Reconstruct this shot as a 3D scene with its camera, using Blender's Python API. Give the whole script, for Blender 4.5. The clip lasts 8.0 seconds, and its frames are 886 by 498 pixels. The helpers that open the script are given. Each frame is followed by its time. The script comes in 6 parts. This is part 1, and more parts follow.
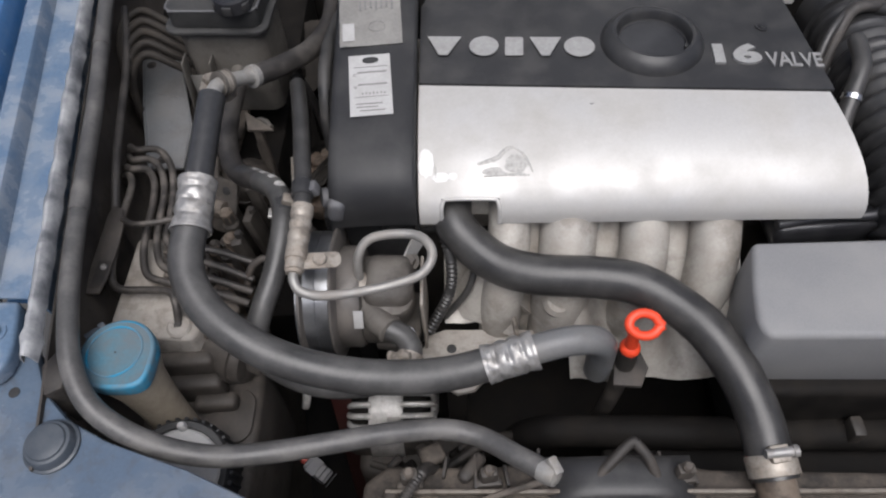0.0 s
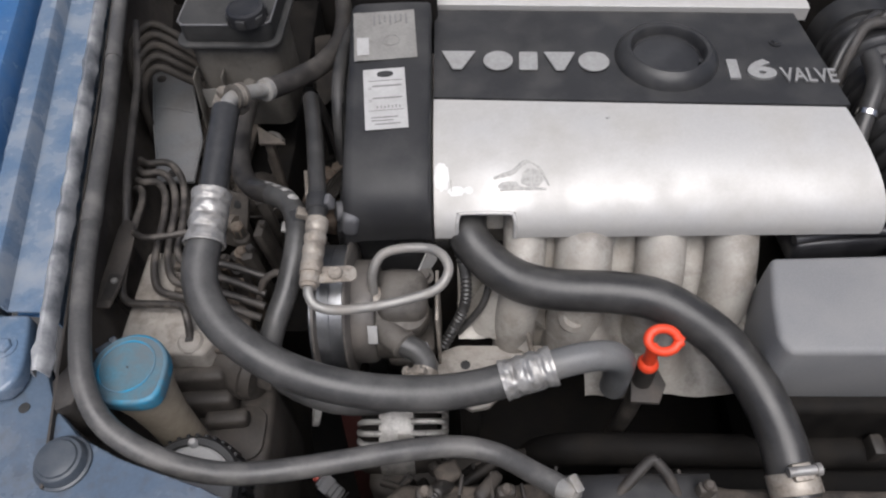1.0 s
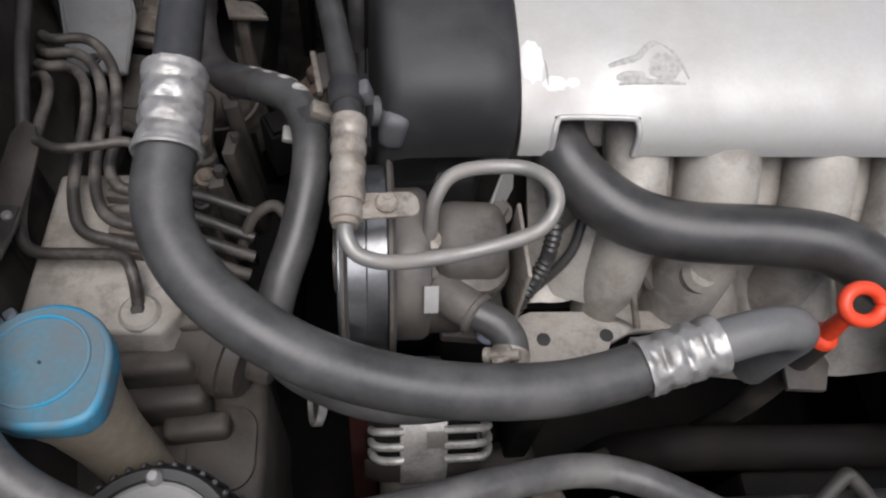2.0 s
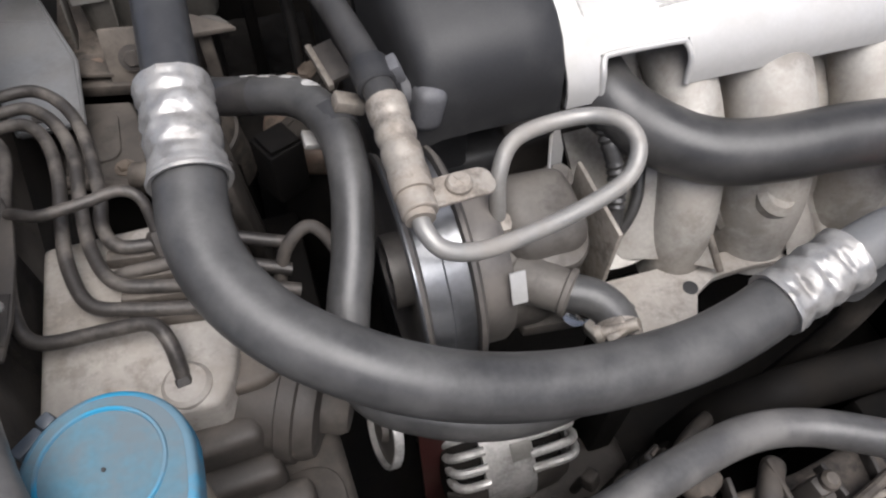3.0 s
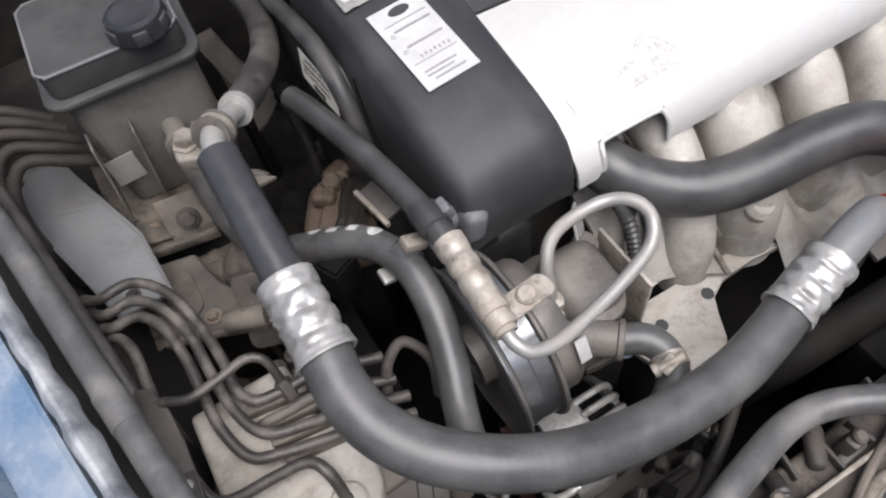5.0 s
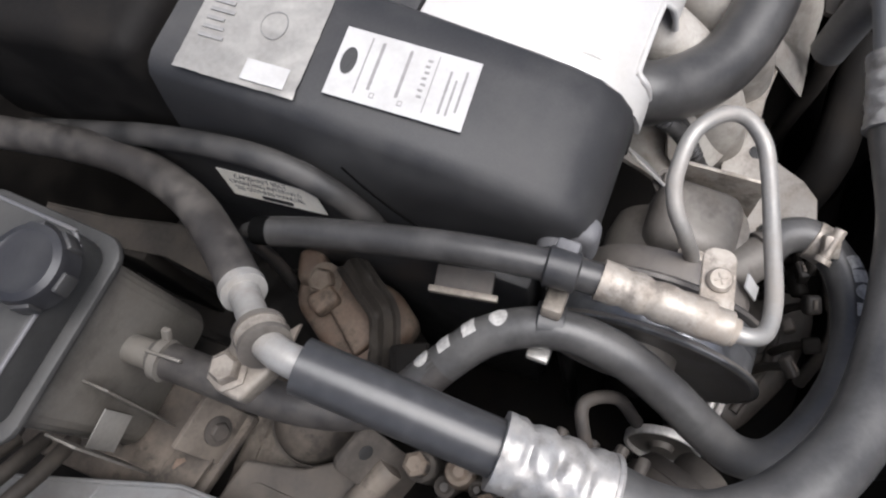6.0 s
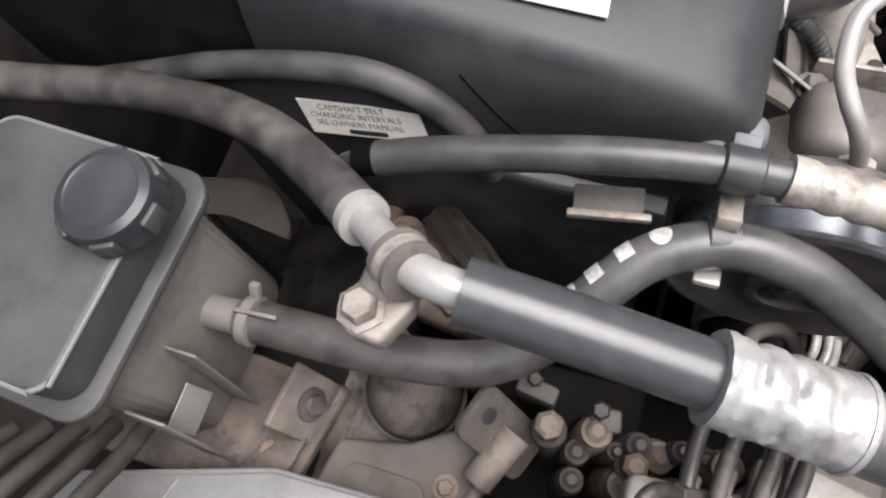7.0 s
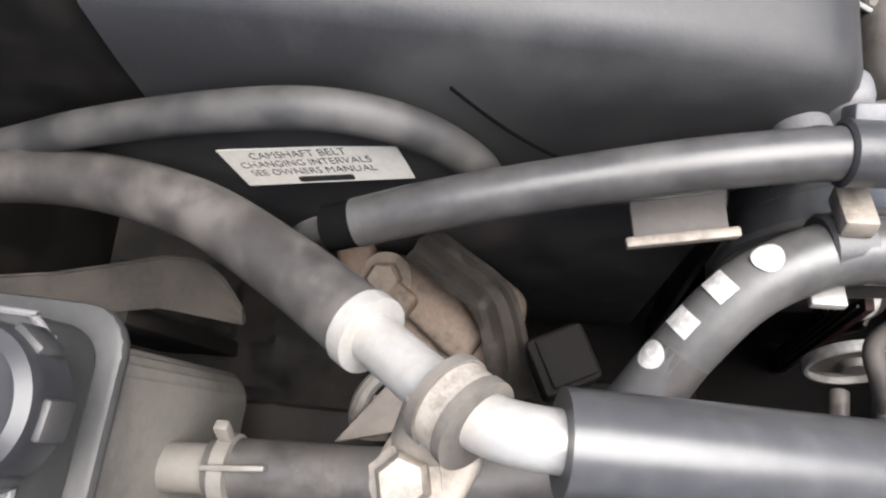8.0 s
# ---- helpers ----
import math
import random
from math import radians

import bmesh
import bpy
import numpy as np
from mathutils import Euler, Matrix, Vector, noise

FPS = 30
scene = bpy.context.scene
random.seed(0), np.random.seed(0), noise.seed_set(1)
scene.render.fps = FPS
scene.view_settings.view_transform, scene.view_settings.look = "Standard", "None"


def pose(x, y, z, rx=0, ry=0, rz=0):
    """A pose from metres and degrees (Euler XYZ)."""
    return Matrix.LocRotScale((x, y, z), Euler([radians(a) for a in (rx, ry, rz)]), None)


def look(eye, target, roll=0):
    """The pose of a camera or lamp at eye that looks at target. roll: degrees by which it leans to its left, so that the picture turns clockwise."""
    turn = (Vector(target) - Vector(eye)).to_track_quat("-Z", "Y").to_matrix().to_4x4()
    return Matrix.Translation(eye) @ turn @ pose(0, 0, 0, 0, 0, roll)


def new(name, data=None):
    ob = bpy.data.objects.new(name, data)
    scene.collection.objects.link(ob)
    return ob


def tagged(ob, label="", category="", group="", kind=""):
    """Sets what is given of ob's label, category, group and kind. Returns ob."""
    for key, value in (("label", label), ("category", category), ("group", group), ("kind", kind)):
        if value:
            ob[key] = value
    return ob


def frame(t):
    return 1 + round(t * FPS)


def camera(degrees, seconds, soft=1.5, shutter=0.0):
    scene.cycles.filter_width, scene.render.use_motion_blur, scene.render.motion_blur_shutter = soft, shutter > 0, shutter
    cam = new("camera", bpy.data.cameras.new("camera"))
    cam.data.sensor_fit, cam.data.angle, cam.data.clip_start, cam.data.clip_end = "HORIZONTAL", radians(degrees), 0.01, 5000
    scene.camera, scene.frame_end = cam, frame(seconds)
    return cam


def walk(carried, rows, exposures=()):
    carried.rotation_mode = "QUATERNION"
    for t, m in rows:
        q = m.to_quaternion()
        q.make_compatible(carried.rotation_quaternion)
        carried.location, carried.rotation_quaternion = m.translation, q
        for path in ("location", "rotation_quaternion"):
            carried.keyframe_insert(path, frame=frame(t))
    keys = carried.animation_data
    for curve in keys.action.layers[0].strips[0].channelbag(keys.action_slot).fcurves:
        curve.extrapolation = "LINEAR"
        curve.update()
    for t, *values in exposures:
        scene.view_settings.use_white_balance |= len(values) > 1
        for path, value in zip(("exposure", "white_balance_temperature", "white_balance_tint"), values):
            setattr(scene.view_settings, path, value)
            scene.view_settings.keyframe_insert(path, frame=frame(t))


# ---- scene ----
cam = camera(64.4, 8.0, soft=2.2)
PATH = [
    (0, (0.043, 0.046, 1.381), (-0.025, 1.189, -0.259), -4.1),
    (0.5, (0.041, 0.04, 1.374), (-0.049, 1.224, -0.236), -4.1),
    (1, (0.026, 0.047, 1.375), (-0.031, 1.231, -0.236), -3.4),
    (1.5, (-0.05, 0.122, 1.24), (0.013, 1.285, -0.386), 1.7),
    (1.7, (-0.084, 0.163, 1.21), (0.061, 1.213, -0.487), 5.8),
    (2.8, (-0.092, 0.143, 1.159), (0.227, 1.27, -0.461), 4.1),
    (3, (-0.151, 0.189, 1.135), (0.223, 1.266, -0.508), 1.6),
    (3.5, (-0.205, 0.22, 1.103), (0.406, 1.103, -0.584), 5.9),
    (4, (-0.207, 0.234, 1.079), (0.461, 0.997, -0.645), 8.8),
    (4.5, (-0.195, 0.236, 1.127), (0.411, 1.094, -0.575), 3.0),
    (5, (-0.184, 0.228, 1.242), (0.219, 1.206, -0.455), -10.5),
    (5.2, (-0.207, 0.271, 1.245), (0.28, 1.161, -0.479), -10.7),
    (6.3, (-0.204, 0.424, 1.213), (0.368, 0.886, -0.647), -22.3),
    (6.5, (-0.198, 0.419, 1.225), (0.35, 0.958, -0.62), -27.4),
    (7, (-0.248, 0.48, 1.166), (0.365, 0.953, -0.678), -21.3),
    (7.2, (-0.236, 0.52, 1.144), (0.365, 0.809, -0.742), -15.4),
    (7.5, (-0.216, 0.533, 1.124), (0.394, 0.717, -0.772), -9.7),
    (8, (-0.187, 0.535, 1.104), (0.322, 0.79, -0.813), -22.7),
]
EXPOSURES = ((0, 0.12, 6100, 11), (1.6, 0.08, 6150, 11), (3.0, 0.6, 6150, 11), (4.0, 1.24, 6200, 11), (4.5, 1.1, 6200, 11), (5.0, 0.79, 6100, 11), (6.5, 0.78, 6130, 11), (7.0, 1.35, 6280, 11), (7.2, 1.45, 6350, 11), (7.6, 1.92, 6380, 10), (8.0, 1.95, 6280, 10))
walk(cam, [(t, look(eye, target, roll)) for t, eye, target, roll in PATH], exposures=EXPOSURES)
# ---- light ----
world = bpy.data.worlds.new("sky")
scene.world = world
world.use_nodes = True
sky = world.node_tree.nodes.new("ShaderNodeTexSky")
sky.sky_type, sky.sun_disc = "NISHITA", False
sky.sun_elevation, sky.sun_rotation = radians(70.0), radians(172.9)
sky.air_density, sky.dust_density, sky.ozone_density = 0.7, 6.0, 0.6
background = world.node_tree.nodes["Background"]
world.node_tree.links.new(sky.outputs[0], background.inputs[0])
background.inputs[1].default_value = 0.085
sun = new("sun", bpy.data.lights.new("sun", "SUN"))
sun.data.energy, sun.data.angle, sun.data.color = 2.75, radians(56), (1.0, 0.975, 0.945)
sun.matrix_basis = look((0.04, 0.08, 1.79), (0, 0.4, 0.9))


# ---- materials ----
def material(name, colour, rough=0.5, metal=0.0, vary=0.25, grain=60.0, bump=0.15, dirt=None, spec=0.5, dirt_scale=14.0, dirt_edge=(0.45, 0.65), second=None):
    """A surface with fine grain, larger stains and a dusty coat where dirt = (colour, amount) is given."""
    m = bpy.data.materials.new(name)
    m.use_nodes = True
    nodes, links = m.node_tree.nodes, m.node_tree.links
    b = nodes["Principled BSDF"]
    where = nodes.new("ShaderNodeTexCoord")
    fine, broad = nodes.new("ShaderNodeTexNoise"), nodes.new("ShaderNodeTexNoise")
    fine.inputs["Scale"].default_value, fine.inputs["Detail"].default_value = grain * 6, 8
    broad.inputs["Scale"].default_value, broad.inputs["Detail"].default_value = dirt_scale, 8
    broad.inputs["Roughness"].default_value = 0.62
    links.new(where.outputs["Object"], fine.inputs["Vector"])
    links.new(where.outputs["Object"], broad.inputs["Vector"])
    tone = nodes.new("ShaderNodeMapRange")
    tone.inputs["To Min"].default_value, tone.inputs["To Max"].default_value = 1 - vary, 1 + vary
    tone.inputs["From Min"].default_value, tone.inputs["From Max"].default_value = 0.3, 0.7
    links.new(fine.outputs["Fac"], tone.inputs["Value"])
    shade = nodes.new("ShaderNodeMix")
    shade.data_type, shade.blend_type = "RGBA", "MULTIPLY"
    shade.inputs["Factor"].default_value = 1.0
    shade.inputs["A"].default_value = (*colour, 1)
    links.new(tone.outputs["Result"], shade.inputs["B"])
    top = shade.outputs["Result"]
    ramp = nodes.new("ShaderNodeMapRange")
    ramp.inputs["From Min"].default_value, ramp.inputs["From Max"].default_value = dirt_edge
    links.new(broad.outputs["Fac"], ramp.inputs["Value"])
    if dirt:
        amount = nodes.new("ShaderNodeMath")
        amount.operation = "MULTIPLY"
        amount.inputs[1].default_value = dirt[1]
        links.new(ramp.outputs["Result"], amount.inputs[0])
        coat = nodes.new("ShaderNodeMix")
        coat.data_type = "RGBA"
        coat.inputs["B"].default_value = (*dirt[0], 1)
        links.new(amount.outputs[0], coat.inputs["Factor"])
        links.new(top, coat.inputs["A"])
        top = coat.outputs["Result"]
        if second:
            more, edge, over = nodes.new("ShaderNodeTexNoise"), nodes.new("ShaderNodeMapRange"), nodes.new("ShaderNodeMix")
            more.inputs["Scale"].default_value, more.inputs["Detail"].default_value = second[2], 9
            more.inputs["Roughness"].default_value = 0.7
            edge.inputs["From Min"].default_value, edge.inputs["From Max"].default_value = 0.5, 0.62
            edge.inputs["To Max"].default_value = second[1]
            links.new(where.outputs["Object"], more.inputs["Vector"])
            links.new(more.outputs["Fac"], edge.inputs["Value"])
            over.data_type = "RGBA"
            over.inputs["B"].default_value = (*second[0], 1)
            links.new(edge.outputs["Result"], over.inputs["Factor"])
            links.new(top, over.inputs["A"])
            top = over.outputs["Result"]
        dull = nodes.new("ShaderNodeMapRange")
        dull.inputs["To Min"].default_value, dull.inputs["To Max"].default_value = rough, min(1, rough + 0.35)
        links.new(amount.outputs[0], dull.inputs["Value"])
        links.new(dull.outputs["Result"], b.inputs["Roughness"])
        if metal:
            less = nodes.new("ShaderNodeMapRange")
            less.inputs["To Min"].default_value, less.inputs["To Max"].default_value = metal, 0.0
            links.new(amount.outputs[0], less.inputs["Value"])
            links.new(less.outputs["Result"], b.inputs["Metallic"])
    else:
        wear = nodes.new("ShaderNodeMapRange")
        wear.inputs["To Min"].default_value, wear.inputs["To Max"].default_value = max(0.05, rough - 0.06), min(1, rough + 0.1)
        links.new(broad.outputs["Fac"], wear.inputs["Value"])
        links.new(wear.outputs["Result"], b.inputs["Roughness"])
        b.inputs["Metallic"].default_value = metal
    links.new(top, b.inputs["Base Color"])
    b.inputs["Specular IOR Level"].default_value = spec
    relief = nodes.new("ShaderNodeBump")
    relief.inputs["Strength"].default_value, relief.inputs["Distance"].default_value = bump, 0.0006
    links.new(fine.outputs["Fac"], relief.inputs["Height"])
    links.new(relief.outputs["Normal"], b.inputs["Normal"])
    return m


RUBBER = material("rubber", (0.034, 0.033, 0.032), 0.3, vary=0.15, dirt=((0.092, 0.088, 0.083), 0.5), bump=0.12, dirt_scale=30, dirt_edge=(0.42, 0.70), second=((0.02, 0.019, 0.018), 0.4, 24.0))
HOSE = material("worn grey black rubber", (0.05, 0.049, 0.048), 0.32, vary=0.15, dirt=((0.13, 0.126, 0.12), 0.6), bump=0.12, dirt_scale=26, dirt_edge=(0.40, 0.70), second=((0.026, 0.025, 0.024), 0.35, 24.0))
RUBBER_DUSTY = material("dusty rubber", (0.034, 0.031, 0.029), 0.48, vary=0.15, dirt=((0.08, 0.072, 0.064), 0.85), bump=0.15, dirt_scale=38, dirt_edge=(0.42, 0.62), second=((0.022, 0.02, 0.019), 0.45, 60.0))
SHRINK = material("heat shrink", (0.02, 0.02, 0.022), 0.28, vary=0.1, dirt=((0.12, 0.12, 0.12), 0.2), bump=0.05)
PLASTIC = material("black plastic", (0.028, 0.028, 0.029), 0.34, vary=0.12, dirt=((0.08, 0.077, 0.073), 0.4), bump=0.15, grain=120, dirt_scale=25, spec=0.4)
PLASTIC_GREY = material("grey plastic", (0.10, 0.10, 0.105), 0.55, vary=0.12, dirt=((0.2, 0.19, 0.18), 0.4), bump=0.2, grain=120)
SILVER = material("silver paint", (0.50, 0.49, 0.47), 0.44, metal=0.3, vary=0.03, dirt=((0.34, 0.318, 0.284), 0.55), bump=0.03, dirt_scale=14, dirt_edge=(0.42, 0.70))
CRIMP = material("crimped aluminium", (0.35, 0.342, 0.33), 0.34, metal=0.5, vary=0.1, dirt=((0.24, 0.222, 0.2), 0.6), dirt_scale=60, bump=0.3, second=((0.09, 0.08, 0.07), 0.45, 90.0))
CRIMP_TAN = material("stained aluminium", (0.36, 0.325, 0.28), 0.45, metal=0.35, vary=0.1, dirt=((0.24, 0.2, 0.16), 0.75), dirt_scale=55, second=((0.085, 0.066, 0.052), 0.55, 70.0))
PIPE = material("steel pipe", (0.29, 0.28, 0.262), 0.45, metal=0.45, vary=0.06, dirt=((0.235, 0.213, 0.187), 0.7), dirt_scale=30)
WHITE_METAL = material("white alloy", (0.33, 0.32, 0.302), 0.34, metal=0.35, vary=0.06, dirt=((0.2, 0.178, 0.148), 0.6), dirt_scale=60)
CAST = material("cast aluminium", (0.42, 0.40, 0.365), 0.5, metal=0.25, vary=0.08, dirt=((0.24, 0.208, 0.172), 0.85), bump=0.2, dirt_scale=16, dirt_edge=(0.38, 0.68), second=((0.10, 0.083, 0.066), 0.45, 20.0))
CAST_DARK = material("oily cast metal", (0.028, 0.025, 0.022), 0.55, metal=0.1, vary=0.15, dirt=((0.075, 0.062, 0.051), 0.6), bump=0.25, dirt_scale=22)
DUSTY = material("dusty painted steel", (0.095, 0.081, 0.068), 0.62, vary=0.1, dirt=((0.18, 0.154, 0.127), 0.8), bump=0.25, dirt_scale=28, second=((0.036, 0.03, 0.025), 0.7, 36.0))
DUSTY_DARK = material("dusty dark steel", (0.036, 0.032, 0.029), 0.62, vary=0.1, dirt=((0.10, 0.084, 0.07), 0.7), bump=0.2, dirt_scale=22, second=((0.018, 0.016, 0.014), 0.7, 30.0))
DUSTY_LIGHT = material("dusty alloy block", (0.35, 0.325, 0.292), 0.58, vary=0.08, dirt=((0.25, 0.22, 0.187), 0.85), bump=0.25, dirt_scale=26, dirt_edge=(0.38, 0.66), second=((0.095, 0.08, 0.067), 0.4, 60.0))
RUSTY = material("rusty iron", (0.12, 0.085, 0.062), 0.8, dirt=((0.15, 0.075, 0.038), 0.7), bump=0.7, dirt_scale=40, second=((0.05, 0.04, 0.033), 0.6, 60.0))
BLUE = material("blue paint", (0.042, 0.125, 0.285), 0.2, vary=0.06, dirt=((0.18, 0.22, 0.27), 0.35), bump=0.03, dirt_scale=14, dirt_edge=(0.42, 0.72))
# pale coat is dust plus the white gloss highlights of the flange
BLUE_GREY = material("dusty blue grey paint with glints", (0.11, 0.165, 0.245), 0.18, vary=0.08, dirt=((0.34, 0.355, 0.37), 0.6), bump=0.05, dirt_scale=20, dirt_edge=(0.42, 0.66))
# whitish patches are wear plus highlights put into the colour
SEAL = material("worn sealing strip with painted glints", (0.13, 0.137, 0.148), 0.28, vary=0.15, dirt=((0.48, 0.48, 0.48), 0.85), dirt_scale=26, dirt_edge=(0.42, 0.64), bump=0.5)
CAP_BLUE = material("blue cap plastic", (0.028, 0.24, 0.40), 0.4, vary=0.06, dirt=((0.12, 0.165, 0.19), 0.8), bump=0.1, dirt_scale=36, dirt_edge=(0.42, 0.56))
CAP_TOP = material("dusty blue cap plastic", (0.07, 0.165, 0.22), 0.6, vary=0.08, dirt=((0.125, 0.145, 0.155), 0.85), bump=0.15, dirt_edge=(0.36, 0.56), dirt_scale=30, spec=0.3)
MILKY = material("grimy translucent plastic", (0.135, 0.127, 0.113), 0.4, vary=0.08, dirt=((0.105, 0.093, 0.078), 0.7), bump=0.15, second=((0.06, 0.053, 0.045), 0.45, 30.0))
TANK = material("grey tank plastic", (0.036, 0.036, 0.035), 0.48, vary=0.1, dirt=((0.085, 0.081, 0.076), 0.55), bump=0.15, dirt_scale=22, dirt_edge=(0.38, 0.72), second=((0.025, 0.024, 0.023), 0.4, 34.0), spec=0.35)
ORANGE = material("orange red plastic", (0.78, 0.07, 0.025), 0.38, vary=0.06, bump=0.05)
LETTER = material("silver lettering", (0.36, 0.356, 0.345), 0.4, metal=0.3, vary=0.1, dirt=((0.25, 0.243, 0.23), 0.5), dirt_scale=60)
WHITE_PRINT = material("white print", (0.44, 0.43, 0.41), 0.6, vary=0.25, dirt=((0.13, 0.127, 0.12), 0.6), dirt_scale=150)
PAPER = material("white label", (0.41, 0.405, 0.395), 0.5, vary=0.05, dirt=((0.32, 0.31, 0.295), 0.5), dirt_scale=40)
PAPER_GREY = material("faded foil label", (0.27, 0.26, 0.24), 0.3, metal=0.35, vary=0.1, dirt=((0.36, 0.35, 0.325), 0.6))
PAPER_CREAM = material("cream label", (0.88, 0.84, 0.75), 0.5, vary=0.05, dirt=((0.74, 0.68, 0.58), 0.4), dirt_scale=60)
INK = material("black ink", (0.025, 0.025, 0.025), 0.6, vary=0.1)
INK_GREY = material("faded ink", (0.2, 0.195, 0.19), 0.6, vary=0.15)
BELT = material("black ribbed belt", (0.016, 0.0155, 0.0155), 0.4, vary=0.12, dirt=((0.04, 0.038, 0.036), 0.4))
BRIGHT = material("polished steel", (0.6, 0.6, 0.6), 0.22, metal=1.0, vary=0.06, bump=0.04)
TRACK = material("worn steel track", (0.21, 0.214, 0.222), 0.3, metal=0.85, vary=0.08, dirt=((0.09, 0.086, 0.082), 0.5), bump=0.04, dirt_scale=40)
GRIME = material("caked road grime", (0.052, 0.043, 0.035), 0.75, vary=0.15, dirt=((0.115, 0.096, 0.078), 0.85), bump=0.5, dirt_scale=36, second=((0.016, 0.014, 0.012), 0.8, 44.0))
PULLEY = material("dark pulley steel", (0.12, 0.11, 0.1), 0.42, metal=0.25, vary=0.1, dirt=((0.17, 0.152, 0.135), 0.7), dirt_scale=30)
ALLOY = material("bright die cast alloy", (0.50, 0.49, 0.47), 0.4, metal=0.35, vary=0.1, dirt=((0.24, 0.22, 0.2), 0.6), dirt_scale=50, second=((0.1, 0.09, 0.08), 0.45, 60.0))
STRAP = material("perished brown plastic", (0.025, 0.022, 0.019), 0.6, vary=0.15, dirt=((0.05, 0.043, 0.036), 0.7), bump=0.3, dirt_scale=40, spec=0.2)
SHIELD = material("dusty grey shield plastic", (0.13, 0.136, 0.142), 0.32, vary=0.08, dirt=((0.17, 0.16, 0.146), 0.7), bump=0.1, dirt_scale=14, dirt_edge=(0.35, 0.75), second=((0.085, 0.08, 0.075), 0.4, 22.0))
CREASE = material("creased dirty paint", (0.37, 0.36, 0.335), 0.55, vary=0.2, dirt=((0.46, 0.45, 0.43), 0.7), dirt_scale=120)
SHELL = material("dusty black shell plastic", (0.026, 0.026, 0.027), 0.46, vary=0.1, dirt=((0.075, 0.073, 0.07), 0.45), bump=0.12, grain=120, dirt_scale=16, spec=0.35)
RIB = material("dusty black rib plastic", (0.028, 0.0275, 0.027), 0.5, vary=0.12, dirt=((0.075, 0.07, 0.065), 0.7), bump=0.1, dirt_scale=30)
AIRBOX = material("scuffed grey box plastic", (0.205, 0.205, 0.207), 0.55, vary=0.08, dirt=((0.27, 0.265, 0.256), 0.5), bump=0.2, grain=120, dirt_scale=10)
RUST_TAN = material("rust stained tan steel", (0.13, 0.1, 0.075), 0.65, vary=0.15, dirt=((0.18, 0.152, 0.122), 0.8), bump=0.4, dirt_scale=34, second=((0.042, 0.031, 0.024), 0.7, 48.0))
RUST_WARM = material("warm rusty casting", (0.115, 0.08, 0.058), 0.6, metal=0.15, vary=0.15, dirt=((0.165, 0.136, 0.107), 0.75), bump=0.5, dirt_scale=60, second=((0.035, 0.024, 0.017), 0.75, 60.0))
PUMP = material("oil stained pump casting", (0.14, 0.129, 0.115), 0.5, metal=0.2, vary=0.06, dirt=((0.085, 0.073, 0.06), 0.8), bump=0.25, dirt_scale=26, dirt_edge=(0.38, 0.7), second=((0.036, 0.03, 0.026), 0.55, 30.0))
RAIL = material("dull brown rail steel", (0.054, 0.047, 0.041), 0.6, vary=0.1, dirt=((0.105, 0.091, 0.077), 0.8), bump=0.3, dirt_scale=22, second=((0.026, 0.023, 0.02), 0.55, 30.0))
SLAM = material("weathered blue panel paint", (0.10, 0.135, 0.185), 0.22, vary=0.06, dirt=((0.23, 0.24, 0.255), 0.6), bump=0.05, dirt_scale=16, dirt_edge=(0.36, 0.68), second=((0.09, 0.085, 0.08), 0.35, 60.0))
BUFFER = material("blue grey rubber", (0.055, 0.065, 0.078), 0.35, vary=0.1, dirt=((0.12, 0.13, 0.14), 0.5), bump=0.1, dirt_scale=40)
NECK = material("cream filler plastic", (0.40, 0.345, 0.265), 0.4, vary=0.06, dirt=((0.24, 0.2, 0.15), 0.6), bump=0.1, dirt_scale=25)
LETTER_DIM = material("faded silver lettering", (0.26, 0.257, 0.25), 0.45, metal=0.2, vary=0.1, dirt=((0.34, 0.33, 0.32), 0.5), dirt_scale=90)
SEAM = material("shadow gap", (0.004, 0.004, 0.004), 0.95, vary=0.1, spec=0.0)
HEAT = material("scuffed grey black sleeve", (0.039, 0.039, 0.040), 0.28, vary=0.12, dirt=((0.11, 0.108, 0.104), 0.12), bump=0.06, grain=30, dirt_scale=90, dirt_edge=(0.5, 0.75))
LOOM = material("grey loom sleeve", (0.075, 0.073, 0.071), 0.34, vary=0.12, dirt=((0.17, 0.162, 0.152), 0.65), bump=0.1, dirt_scale=34, second=((0.04, 0.038, 0.037), 0.35, 26.0))
# near-black: deep bay shade is put into the colour along with oil
OILY_SHADE = material("black oily metal and deep shade", (0.008, 0.0072, 0.0066), 0.7, vary=0.15, dirt=((0.022, 0.019, 0.016), 0.6), bump=0.2, dirt_scale=24, spec=0.15)
FLANGE = material("tan cast flange", (0.215, 0.192, 0.163), 0.5, metal=0.2, vary=0.12, dirt=((0.155, 0.13, 0.104), 0.75), bump=0.35, dirt_scale=60, second=((0.065, 0.053, 0.043), 0.6, 80.0))
SCUFF = material("chipped bare paint", (0.70, 0.69, 0.67), 0.5, vary=0.05, dirt=((0.5, 0.49, 0.46), 0.4), dirt_scale=90)
PIPE_DARK = material("dusty brake pipe", (0.05, 0.045, 0.041), 0.42, metal=0.3, vary=0.12, dirt=((0.14, 0.123, 0.106), 0.75), dirt_scale=45)
RED_SEAL = material("dusty red rubber", (0.35, 0.045, 0.03), 0.5, vary=0.15, dirt=((0.2, 0.1, 0.08), 0.6))
BELT_RED = material("maroon belt back", (0.05, 0.016, 0.014), 0.45, vary=0.12, dirt=((0.085, 0.05, 0.043), 0.5), dirt_scale=30)
